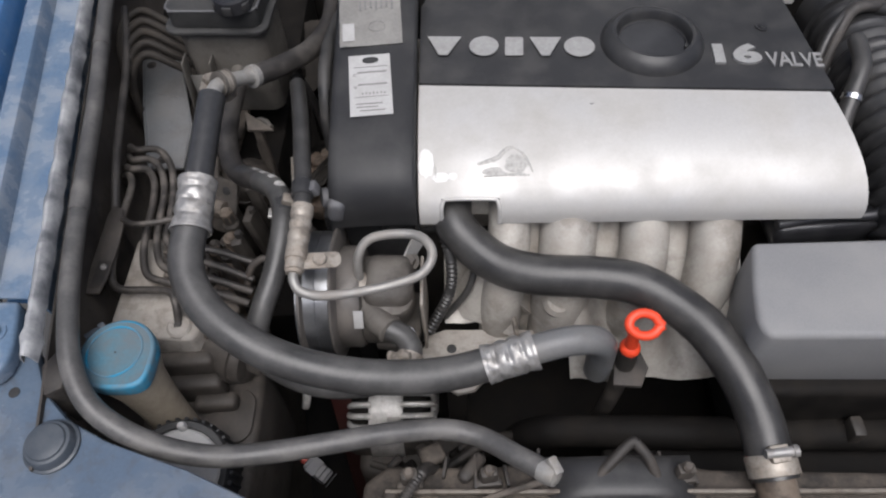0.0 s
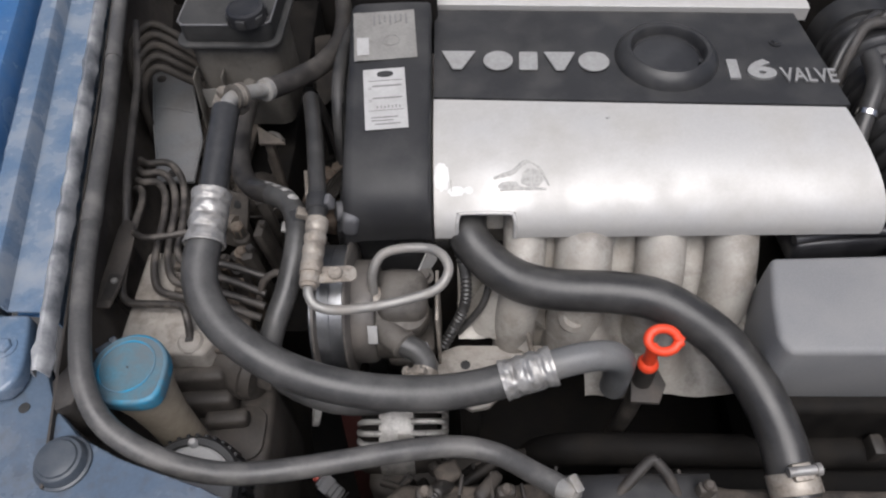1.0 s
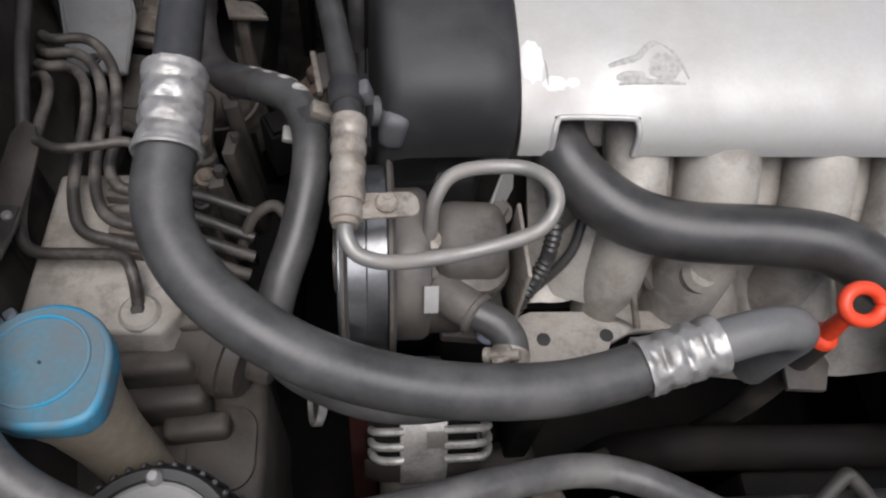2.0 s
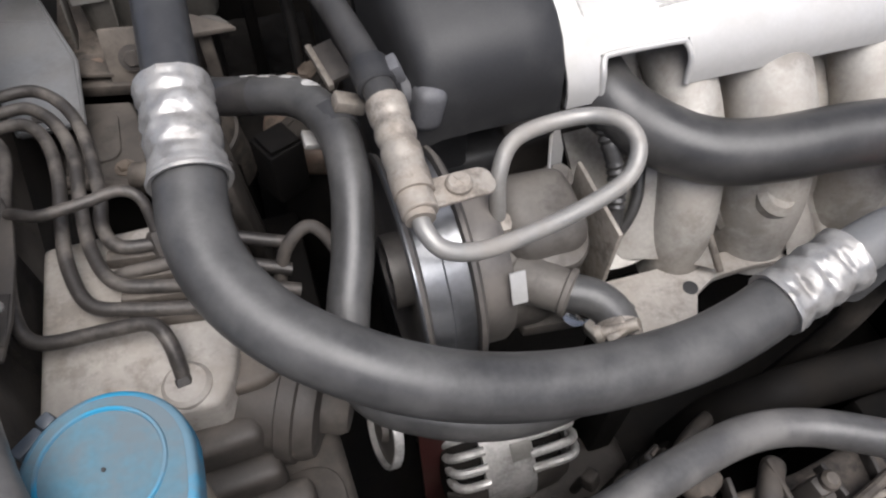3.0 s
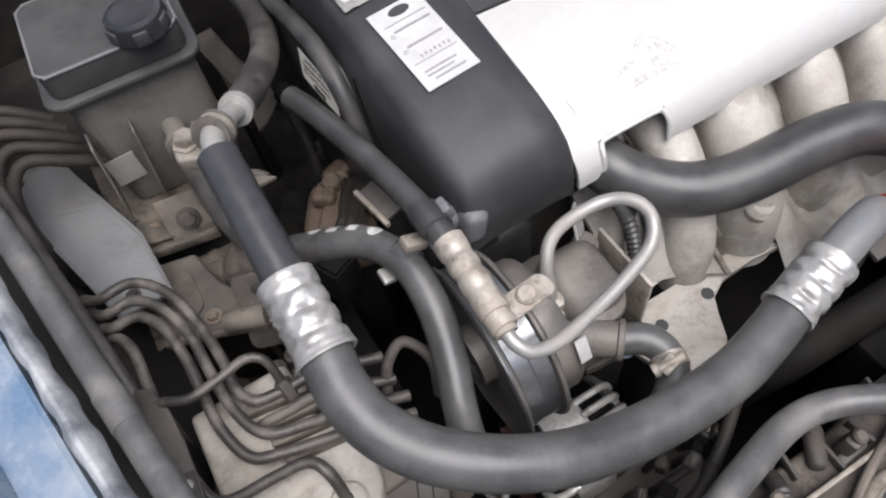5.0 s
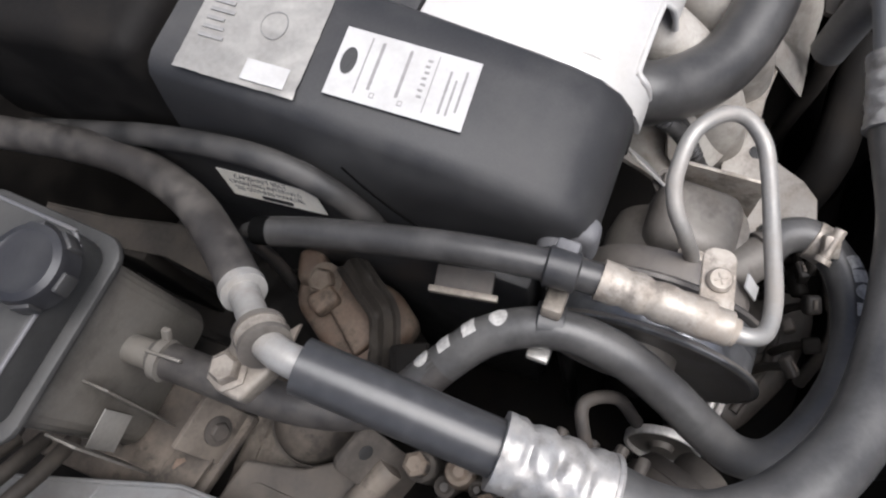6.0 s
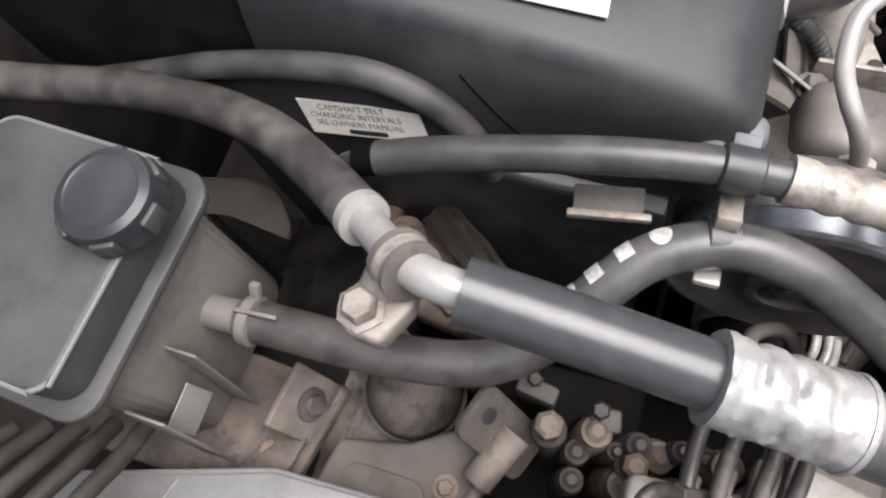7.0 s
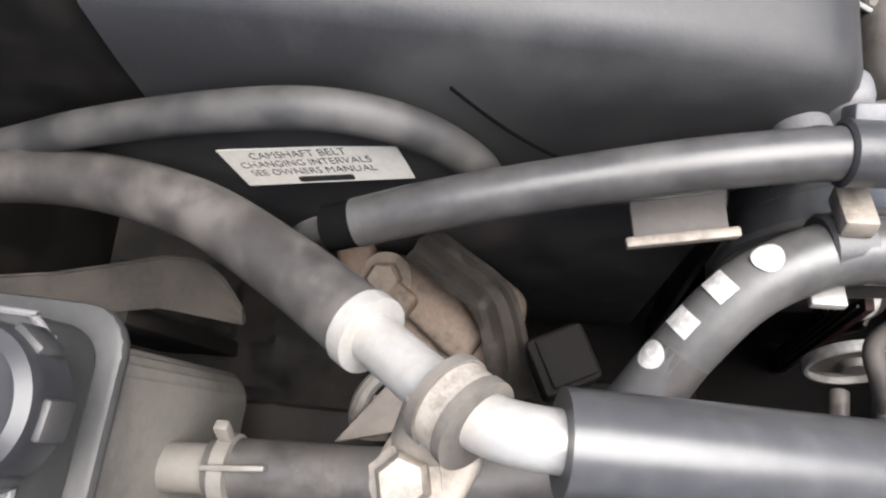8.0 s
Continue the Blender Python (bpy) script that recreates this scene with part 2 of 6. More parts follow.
TARMAC = material("tarmac", (0.05, 0.05, 0.05), 0.9, dirt=((0.08, 0.078, 0.075), 0.6), dirt_scale=2.0, bump=0.6)


# ---- shapes ----
def spline(points, steps=8):
    """Points on a smooth curve through the given points."""
    p = [Vector(q) for q in points]
    if len(p) == 2:
        return [p[0].lerp(p[1], i / steps) for i in range(steps + 1)]
    p = [2 * p[0] - p[1]] + p + [2 * p[-1] - p[-2]]
    out = []
    for a, b, c, d in zip(p, p[1:], p[2:], p[3:]):
        for i in range(steps):
            t = i / steps
            out.append(0.5 * (2 * b + (c - a) * t + (2 * a - 5 * b + 4 * c - d) * t * t + (3 * b - a - 3 * c + d) * t ** 3))
    return out + [p[-2]]


def tube(points, radius, sides=24, steps=8, smooth=True, wall=0.0):
    """A hose along the points. radius: a number or a function of 0..1. wall: an open end with that wall thickness."""
    line = spline(points, steps) if smooth else [Vector(q) for q in points]
    bm, rings = bmesh.new(), []
    tangent = (line[1] - line[0]).normalized()
    side = tangent.orthogonal().normalized()
    lengths = [0.0]
    for a, b in zip(line, line[1:]):
        lengths.append(lengths[-1] + (b - a).length)
    for i, p in enumerate(line):
        ahead = (line[min(i + 1, len(line) - 1)] - line[max(i - 1, 0)]).normalized()
        side = (side - ahead * side.dot(ahead)).normalized()
        other = ahead.cross(side)
        r = radius(lengths[i] / lengths[-1]) if callable(radius) else radius
        rings.append([bm.verts.new(p + (side * math.cos(2 * math.pi * k / sides) + other * math.sin(2 * math.pi * k / sides)) * r) for k in range(sides)])
    for a, b in zip(rings, rings[1:]):
        for k in range(sides):
            bm.faces.new((a[k], a[(k + 1) % sides], b[(k + 1) % sides], b[k]))
    bm.faces.new(rings[0][::-1])
    bm.faces.new(rings[-1])
    return bm


def lathe(profile, place, sides=40, loop=False):
    """Turns a profile of (radius, height) round the z axis of place; loop joins its ends to a ring."""
    bm, rings = bmesh.new(), []
    for r, h in profile:
        rings.append([bm.verts.new(place @ Vector((r * math.cos(2 * math.pi * k / sides), r * math.sin(2 * math.pi * k / sides), h))) for k in range(sides)])
    for a, b in zip(rings, rings[1:]):
        for k in range(sides):
            bm.faces.new((a[k], a[(k + 1) % sides], b[(k + 1) % sides], b[k]))
    if loop:
        for k in range(sides):
            bm.faces.new((rings[-1][k], rings[-1][(k + 1) % sides], rings[0][(k + 1) % sides], rings[0][k]))
        bmesh.ops.recalc_face_normals(bm, faces=bm.faces)
    else:
        bm.faces.new(rings[0][::-1])
        bm.faces.new(rings[-1])
    return bm


def block(size, place, bevel=0.002, segments=2):
    """A box with rounded edges, centred on place."""
    bm = bmesh.new()
    bmesh.ops.create_cube(bm, size=1, matrix=place @ Matrix.Diagonal((*size, 1)))
    if bevel:
        bmesh.ops.bevel(bm, geom=bm.edges[:], offset=bevel, segments=segments, profile=0.5, affect="EDGES")
    return bm


def prism(outline, low, high, place=None, bevel=0.0, segments=2):
    """A flat shape with thickness: outline in x and y, from low to high in z."""
    place = place or Matrix()
    bm = bmesh.new()
    base = [bm.verts.new(place @ Vector((x, y, low))) for x, y in outline]
    top = [bm.verts.new(place @ Vector((x, y, high))) for x, y in outline]
    bm.faces.new(base[::-1])
    bm.faces.new(top)
    for i in range(len(base)):
        j = (i + 1) % len(base)
        bm.faces.new((base[i], base[j], top[j], top[i]))
    bmesh.ops.recalc_face_normals(bm, faces=bm.faces)
    if bevel:
        bmesh.ops.bevel(bm, geom=bm.edges[:], offset=bevel, segments=segments, profile=0.5, affect="EDGES")
    return bm


def sheet(rows, thick=0.0):
    """A surface through rows of points, thickened to its back."""
    bm = bmesh.new()
    grid = [[bm.verts.new(p) for p in row] for row in rows]
    for a, b in zip(grid, grid[1:]):
        for i in range(len(a) - 1):
            bm.faces.new((a[i], a[i + 1], b[i + 1], b[i]))
    bmesh.ops.recalc_face_normals(bm, faces=bm.faces)
    if thick:
        bmesh.ops.solidify(bm, geom=bm.faces[:], thickness=thick)
    return bm


def rounded(w, h, r, n=5):
    """The outline of a rectangle w by h with round corners, about the origin."""
    out = []
    for cx, cy, a0 in ((w / 2 - r, h / 2 - r, 0), (-w / 2 + r, h / 2 - r, 90), (-w / 2 + r, -h / 2 + r, 180), (w / 2 - r, -h / 2 + r, 270)):
        out += [(cx + r * math.cos(radians(a0 + 90 * i / n)), cy + r * math.sin(radians(a0 + 90 * i / n))) for i in range(n + 1)]
    return out


def ellipse(w, h, n=28):
    return [(w / 2 * math.cos(2 * math.pi * i / n), h / 2 * math.sin(2 * math.pi * i / n)) for i in range(n)]


def joined(*meshes):
    """Several bmeshes as one."""
    whole = bmesh.new()
    for bm in meshes:
        data = bpy.data.meshes.new("piece")
        bm.to_mesh(data)
        bm.free()
        whole.from_mesh(data)
        bpy.data.meshes.remove(data)
    return whole


def axes(origin, along, up=(0, 0, 1)):
    """A pose whose z axis points along, at origin."""
    z = Vector(along).normalized()
    x = Vector(up).cross(z)
    x = x.normalized() if x.length > 1e-4 else Vector((1, 0, 0))
    y = z.cross(x)
    return Matrix(((x.x, y.x, z.x, origin[0]), (x.y, y.y, z.y, origin[1]), (x.z, y.z, z.z, origin[2]), (0, 0, 0, 1)))


def frame_on(a, b, c):
    """A pose on a surface: origin a, x axis towards b, z axis out of the plane a, b, c."""
    a, b, c = Vector(a), Vector(b), Vector(c)
    x = (b - a).normalized()
    z = x.cross(c - a).normalized()
    y = z.cross(x)
    return Matrix(((x.x, y.x, z.x, a.x), (x.y, y.y, z.y, a.y), (x.z, y.z, z.z, a.z), (0, 0, 0, 1)))


# ---- objects ----
def to_mesh(name, bm, mat, sharp=35):
    data = bpy.data.meshes.new(name)
    bm.normal_update()
    bm.to_mesh(data)
    bm.free()
    for p in data.polygons:
        p.use_smooth = True
    data.set_sharp_from_angle(angle=radians(sharp))
    data.materials.append(mat)
    return data


def part(name, bm, mat, parent, label="", sharp=35):
    ob = new(name, to_mesh(name, bm, mat, sharp))
    ob.parent = parent
    if parent.type == "EMPTY":
        ob.matrix_parent_inverse = parent.matrix_basis.inverted()
    return tagged(ob, label)


def thing(name, base, label, category, group="", kind=""):
    ob = new(name)
    ob.empty_display_size = 0.02
    ob.matrix_basis = Matrix.Translation(base)
    return tagged(ob, label, category, group, kind)


def single(name, bm, mat, label, category, group="", kind="", sharp=35):
    return tagged(new(name, to_mesh(name, bm, mat, sharp)), label, category, group, kind)


def lettering(words, size, place, depth=0.0004, squeeze=1.0, bold=0.0):
    """Raised letters on a surface, from the left end of the base line."""
    curve = bpy.data.curves.new("lettering", "FONT")
    curve.body, curve.size, curve.extrude, curve.resolution_u = words, size, depth, 4
    curve.offset = bold
    temp = new("lettering", curve)
    data = bpy.data.meshes.new_from_object(temp.evaluated_get(bpy.context.evaluated_depsgraph_get()))
    bpy.data.objects.remove(temp)
    bm = bmesh.new()
    bm.from_mesh(data)
    bpy.data.meshes.remove(data)
    bm.transform(place @ Matrix.Diagonal((squeeze, 1, 1, 1)))
    return bm


def bolt(parent, place, r=0.006, h=0.005, mat=None, washer=True, name="bolt"):
    """A hexagon head on a washer; z of place points out."""
    bm = lathe([(r, 0), (r, h * 0.8), (r * 0.85, h)], place, 6)
    if washer:
        bm = joined(bm, lathe([(r * 1.5, -0.0005), (r * 1.5, 0.001), (r, 0.0012)], place, 20))
    return part(name, bm, mat or DUSTY_LIGHT, parent, sharp=25)


def crimp(points, r, rows=3, round_=5, deep=0.0021, seed=0):
    """A sleeve pressed onto a hose: rows of short dents round it, an uneven skin and rolled ends."""
    sides, steps = 48, 36
    line = spline(points, steps // (len(points) - 1))
    bm, rings = bmesh.new(), []
    side = (line[1] - line[0]).orthogonal().normalized()
    n = len(line) - 1
    for i, p in enumerate(line):
        t = i / n
        ahead = (line[min(i + 1, n)] - line[max(i - 1, 0)]).normalized()
        side = (side - ahead * side.dot(ahead)).normalized()
        other = ahead.cross(side)
        ring = []
        for k in range(sides):
            a = 2 * math.pi * k / sides
            rr = r
            for row in range(rows):
                c = (row + 0.9) / (rows + 0.8)
                near = math.exp(-((t - c) / 0.045) ** 2)
                rr -= deep * near * (0.5 + 0.5 * math.cos(round_ * a + seed)) ** 0.6
            rr += 0.0008 * noise.noise(Vector((math.cos(a) * 3, math.sin(a) * 3, t * 7 + seed))) + 0.0007 * noise.noise(Vector((math.cos(a) * 8, math.sin(a) * 8, t * 18 + seed)))
            rr += 0.0005 * (t < 0.06) + 0.0007 * (t > 0.93)
            ring.append(bm.verts.new(p + (side * math.cos(a) + other * math.sin(a)) * rr))
        rings.append(ring)
    for a, b in zip(rings, rings[1:]):
        for k in range(sides):
            bm.faces.new((a[k], a[(k + 1) % sides], b[(k + 1) % sides], b[k]))
    bm.faces.new(rings[0][::-1])
    bm.faces.new(rings[-1])
    return bm


# ---- ground and body shell ----
single("ground", prism([(-300, -300), (300, -300), (300, 300), (-300, 300)], -0.2, 0.0), TARMAC, "grey tarmac ground under the car", "ground", kind="structure")

body = thing("car_body", (0, 0.4, 0.15), "dusty blue car body round an open engine bay", "car body", kind="structure")


def edge_x(y):
    """The line of the wing's inner edge."""
    return -0.3133 - 0.195 * (y - 0.4364)


def wing_strip(section, y0=0.24, y1=1.0, n=24):
    """A strip along the wing: section of (outward, height)."""
    rows = []
    for i in range(n + 1):
        y = y0 + (y1 - y0) * i / n
        rows.append([(edge_x(y) - s, y, z) for s, z in section])
    return rows


part("wing", sheet(wing_strip([(0.068, 0.874), (0.069, 0.939), (0.074, 0.946), (0.09, 0.949), (0.15, 0.952), (0.22, 0.944), (0.27, 0.914), (0.30, 0.84), (0.31, 0.6)], 0.30), 0.0015), BLUE, body, "dusty blue painted wing")
part("wing_flange", sheet(wing_strip([(0.062, 0.874), (0.061, 0.93), (0.057, 0.934), (0.042, 0.933), (0.039, 0.928), (0.037, 0.916), (0.012, 0.913), (0.008, 0.916), (0.004, 0.874)], 0.333), 0.0015), BLUE_GREY, body, "dusty blue grey flange and gutter with glints in the colour")
part("wing_gutter", sheet(wing_strip([(0.0365, 0.9035), (0.012, 0.9005)], 0.336), 0.0006), BLUE, body)
# worn sealing strip, uneven along its length; its pale patches include painted glints
rows = []
for i in range(85):
    y = 0.272 + 0.0081 * i
    wob = 0.0022 * noise.noise(Vector((y * 40, 0, 0))) + 0.0012 * noise.noise(Vector((y * 130, 3, 0)))
    rows.append([(edge_x(y) + 0.003 + (0.0062 + wob) * math.cos(a), y, 0.923 + (0.013 + wob) * math.sin(a)) for a in [math.pi * k / 9 for k in range(10)]])
part("weatherstrip", sheet(rows, 0.001), SEAL, body, "worn pale sealing strip with glints in its colour")
part("inner_wing", sheet(wing_strip([(0.0, 0.90), (-0.002, 0.80), (-0.02, 0.74), (-0.06, 0.70), (-0.10, 0.66), (-0.12, 0.45)], 0.2), 0.002), RAIL, body, "dull brown inner wing")
# shelf and well carry the dark of the void in their colour
part("wing_shelf", prism([(-0.36, 0.44), (-0.288, 0.44), (-0.275, 0.552), (-0.180, 0.548), (-0.178, 0.66), (-0.18, 0.97), (-0.45, 0.97)], 0.60, 0.757, bevel=0.006), OILY_SHADE, body, "inner wing shelf coloured black as deep shade")
part("shelf_well", prism([(-0.29, 0.44), (-0.15, 0.44), (-0.15, 0.552), (-0.28, 0.552)], 0.60, 0.69, bevel=0.004), OILY_SHADE, body, "well in the shelf coloured black as a void")
# bulkhead painted near-black for the darkness behind the engine
part("bulkhead", block((1.6, 0.03, 0.7), pose(0.2, 0.99, 0.6), 0.004), OILY_SHADE, body)
part("far_inner_wing", block((0.03, 1.2, 0.6), pose(0.74, 0.45, 0.62), 0.004), DUSTY_DARK, body)
part("far_wing", sheet([[(0.74, y, 0.92), (0.80, y, 0.935), (0.95, y, 0.93), (1.03, y, 0.86), (1.05, y, 0.55)] for y in (0.0, 0.35, 0.7, 1.05)], 0.0015), BLUE, body)
# floor and front wall likewise coloured as deep shade
part("undertray", block((1.2, 1.1, 0.02), pose(0.2, 0.45, 0.42), 0.003), OILY_SHADE, body)
part("front_panel", block((1.3, 0.02, 0.5), pose(0.15, 0.05, 0.58), 0.003), OILY_SHADE, body)

# unseen open bonnet, leaning back over the bulkhead, added to block the rear sky
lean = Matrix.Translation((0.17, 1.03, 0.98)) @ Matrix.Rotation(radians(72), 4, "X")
part("bonnet", prism(rounded(1.36, 1.05, 0.08), -0.012, 0.012, lean @ Matrix.Translation((0, 0.525, 0)), bevel=0.006), SLAM, body, "open blue bonnet out of view, blocking the sky behind")
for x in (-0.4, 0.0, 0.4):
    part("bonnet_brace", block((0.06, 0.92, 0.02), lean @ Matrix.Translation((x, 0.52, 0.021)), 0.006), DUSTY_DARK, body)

# slam panel at the corner: one pressed plate with rounded edges
slam = [(-0.62, 0.33), (-0.350, 0.345), (-0.318, 0.325), (-0.296, 0.294), (-0.279, 0.262), (-0.255, 0.240), (-0.218, 0.222), (-0.1575, 0.2016), (-0.110, 0.181), (-0.055, 0.150), (-0.015, 0.125), (0.2, 0.11), (0.75, 0.11), (0.75, -0.02), (-0.62, -0.02)]
part("slam_panel", prism(slam, 0.877, 0.895, bevel=0.004), SLAM, body, "dusty blue slam panel")
part("wing_bracket", prism([(-0.392, 0.3325), (-0.3145, 0.3325), (-0.3095, 0.314), (-0.3055, 0.2957), (-0.3045, 0.283), (-0.3060, 0.274), (-0.312, 0.2665), (-0.3225, 0.265), (-0.392, 0.268)], 0.8955, 0.9125, bevel=0.004, segments=3), BLUE_GREY, body, "pale grey mounting flange")
bolt(body, axes((-0.3235, 0.303, 0.9125), (0, 0, 1)), 0.0065, 0.004, BLUE_GREY)
part("corner_bracket", prism([(-0.286, 0.280), (-0.270, 0.306), (-0.262, 0.296), (-0.264, 0.262), (-0.276, 0.256)], 0.845, 0.900, bevel=0.002), DUSTY_DARK, body)
part("panel_hole", lathe([(0.0042, 0), (0.0042, 0.0006), (0.0036, 0.0007)], pose(-0.302, 0.261, 0.8952), 20), INK, body)
part("bump_stop", lathe([(0.0200, 0), (0.0200, 0.0022), (0.0182, 0.0030), (0.0176, 0.0050), (0.0168, 0.0085), (0.0160, 0.0095), (0.0140, 0.0100), (0.0132, 0.0115), (0.008, 0.0128), (0.0, 0.0131)], pose(-0.2585, 0.2185, 0.8952), 36), BUFFER, body, "blue grey rubber bonnet buffer")
lamp = thing("headlamp", (-0.36, 0.13, 0.86), "pale corner of a headlamp in the slam panel", "headlamp")
part("housing", block((0.10, 0.09, 0.03), pose(-0.355, 0.165, 0.899, 0, 0, 15), 0.01, 3), MILKY, lamp)

# longitudinal rail and tray below the washer neck
rail = thing("front_rail", (-0.19, 0.28, 0.6), "dusty tan pressed steel rail in the engine bay", "rail", kind="structure")
part("rail_top", prism([(-0.30, 0.20), (-0.156, 0.20), (-0.156, 0.30), (-0.158, 0.345), (-0.175, 0.372), (-0.21, 0.36), (-0.30, 0.36)], 0.60, 0.752, bevel=0.008, segments=3), RAIL, rail)
part("rail_swage", prism([(x * 0.6 - 0.182, y * 0.62 + 0.296) for x, y in rounded(0.07, 0.085, 0.025)], 0.752, 0.756, bevel=0.0015, segments=2), RAIL, rail)
for x, y in ((-0.205, 0.315), (-0.170, 0.262), (-0.20, 0.245)):
    bolt(rail, axes((x, y, 0.7525), (0, 0, 1)), 0.004, 0.003, DUSTY_DARK)

# ---- engine ----
block_ = thing("engine_block", (0.18, 0.55, 0.43), "oily dark cast engine block below the covers", "engine")
part("cylinder_block", block((0.42, 0.20, 0.36), pose(0.19, 0.575, 0.62), 0.01, 3), CAST_DARK, block_)
part("cylinder_head", block((0.40, 0.19, 0.10), pose(0.19, 0.575, 0.84), 0.008, 3), CAST, block_)
# gearbox and sump share the shade black of the depths round them
part("gearbox", block((0.25, 0.26, 0.2), pose(0.46, 0.42, 0.56), 0.03, 4), OILY_SHADE, block_)
part("sump", block((0.36, 0.22, 0.16), pose(0.15, 0.42, 0.5), 0.02, 3), OILY_SHADE, block_)


def cover_y(x, y):
    """The cover's rear runs a little askew to its front edge."""
    f = max(0.0, min(1.0, (y - 0.43) / 0.125))
    return y - x * (0.012 + 0.055 * f)


def cover_sheet(profile, x0, x1, thick, n=40, skew=0.0, notch=None):
    rows = []
    for i in range(n + 1):
        x = x0 + (x1 - x0) * i / n
        row = []
        for y, z in profile:
            xx = x - skew * (i / n) * (y - 0.43)
            row.append((xx, cover_y(xx, y), z))
        rows.append(row)
    return sheet(rows, thick)


engine_cover = thing("engine_cover", (0.19, 0.56, 0.88), "silver and black plastic engine cover with raised lettering", "engine cover")
front = [(0.557, 0.9215), (0.54, 0.9208), (0.52, 0.919), (0.50, 0.916), (0.48, 0.9115), (0.465, 0.9065), (0.452, 0.900), (0.442, 0.892), (0.435, 0.884), (0.432, 0.876), (0.4315, 0.868)]
notched = [p for p in front if p[1] > 0.886]
left_end, cut_a, cut_b, right_end = 0.001, 0.021, 0.073, 0.3945
part("front_panel", joined(cover_sheet(front, left_end, cut_a, 0.0025, 4), cover_sheet(notched, cut_a, cut_b, 0.0025, 8), cover_sheet(front, cut_b, right_end, 0.0025, 34, skew=0.13)), SILVER, engine_cover, "silver painted front panel with a dent and grey scuffs", sharp=50)
rim = [(cut_a, 0.4315, 0.869), (cut_a, 0.4345, 0.884), (cut_a + 0.002, 0.4400, 0.8900), (cut_a + 0.008, 0.4410, 0.8915), (cut_b - 0.008, 0.4402, 0.8915), (cut_b - 0.002, 0.4390, 0.8900), (cut_b, 0.4338, 0.884), (cut_b, 0.4305, 0.869)]
part("notch_rim", tube(rim, 0.0019, 10), SILVER, engine_cover)
top = [(0.5585, 0.9195), (0.559, 0.9225), (0.565, 0.9235), (0.62, 0.9240), (0.675, 0.925), (0.692, 0.9255), (0.6925, 0.915)]
part("top_panel", cover_sheet(top, 0.001, 0.395, 0.0025, 20, skew=0.10), PLASTIC, engine_cover, "black plastic top panel")
part("rear_panel", cover_sheet([(0.694, 0.916), (0.6942, 0.930), (0.70, 0.932), (0.78, 0.933), (0.80, 0.92), (0.805, 0.88)], 0.001, 0.405, 0.0025, 16, skew=0.08), SILVER, engine_cover, "silver painted rear panel")
part("label_plate", prism([(0.117, 0.702), (0.281, 0.689), (0.286, 0.74), (0.121, 0.753)], 0.9325, 0.9338, bevel=0.0005), PAPER, engine_cover, "white label")
# filler recess: a raised ring round a dark cap
ring = lathe([(0.0505, -0.003), (0.0495, 0.002), (0.047, 0.0065), (0.0435, 0.0105), (0.0395, 0.0128), (0.0365, 0.0122), (0.0345, 0.009), (0.0338, -0.006)], pose(0.2285, 0.606, 0.9235, -2, 1, 0), 64, True)
filler = part("filler_ring", ring, PLASTIC, engine_cover, "raised black ring")
cap = part("filler_cap", lathe([(0.0335, -0.006), (0.0335, -0.001), (0.0315, 0.0005), (0.0, 0.0010)], pose(0.2278, 0.605, 0.9252, 0, 0, 0), 48), SHRINK, engine_cover, "dark round oil filler cap")
part("grip", prism([(x + 0.2235, y + 0.5735) for x, y in rounded(0.026, 0.005, 0.002)], 0.925, 0.9335, bevel=0.0008), PLASTIC, cap)
for k in range(5):
    a = radians(200 + 35 * k)
    part("grip", block((0.006, 0.003, 0.004), pose(0.2265 + 0.033 * math.cos(a), 0.603 + 0.033 * math.sin(a), 0.929, 0, 0, math.degrees(a) + 90), 0.0006), PLASTIC, cap)
on_top = frame_on((0.007, 0.5945, 0.9252), (0.168, 0.5850, 0.9252), (0.007, 0.7, 0.9258))
# the maker's name as plain raised shapes
for x, w, oval in ((0.0, 0.034, False), (0.042, 0.029, True), (0.0735, 0.025, False), (0.101, 0.031, False), (0.1345, 0.030, True)):
    outline = ellipse(w, 0.0285) if oval else [(-w * 0.50, 0.0135), (-w * 0.13, -0.0135), (w * 0.13, -0.0135), (w * 0.50, 0.0135)] if w > 0.03 else rounded(w * 0.72, 0.0265, 0.002)
    part("emblem", prism([(x + w / 2 + a, 0.01425 + b) for a, b in outline], 0, 0.0014, on_top, bevel=0.0003, segments=1), LETTER, engine_cover)
big = frame_on((0.274, 0.5729, 0.9250), (0.33, 0.5695, 0.9250), (0.281, 0.7, 0.9256))
part("lettering", lettering("16", 0.0345, big, 0.0012, 1.5, 0.0016), LETTER, engine_cover, "raised silver number", sharp=30)
small = frame_on((0.330, 0.5655, 0.9250), (0.384, 0.5615, 0.9250), (0.330, 0.7, 0.9256))
part("lettering", lettering("VALVE", 0.0265, small, 0.0008, 0.67, 0.0005), LETTER_DIM, engine_cover, "raised grey word", sharp=30)
bolt(engine_cover, axes((0.338, 0.622, 0.9248), (0, 0, 1)), 0.004, 0.003, PLASTIC)
def on_cover(x, y):
    """The height of the silver front panel."""
    return float(np.interp(y + x * (0.012 + 0.055 * max(0.0, min(1.0, (y - 0.43) / 0.125))), [p[0] for p in front[::-1]], [p[1] for p in front[::-1]]))


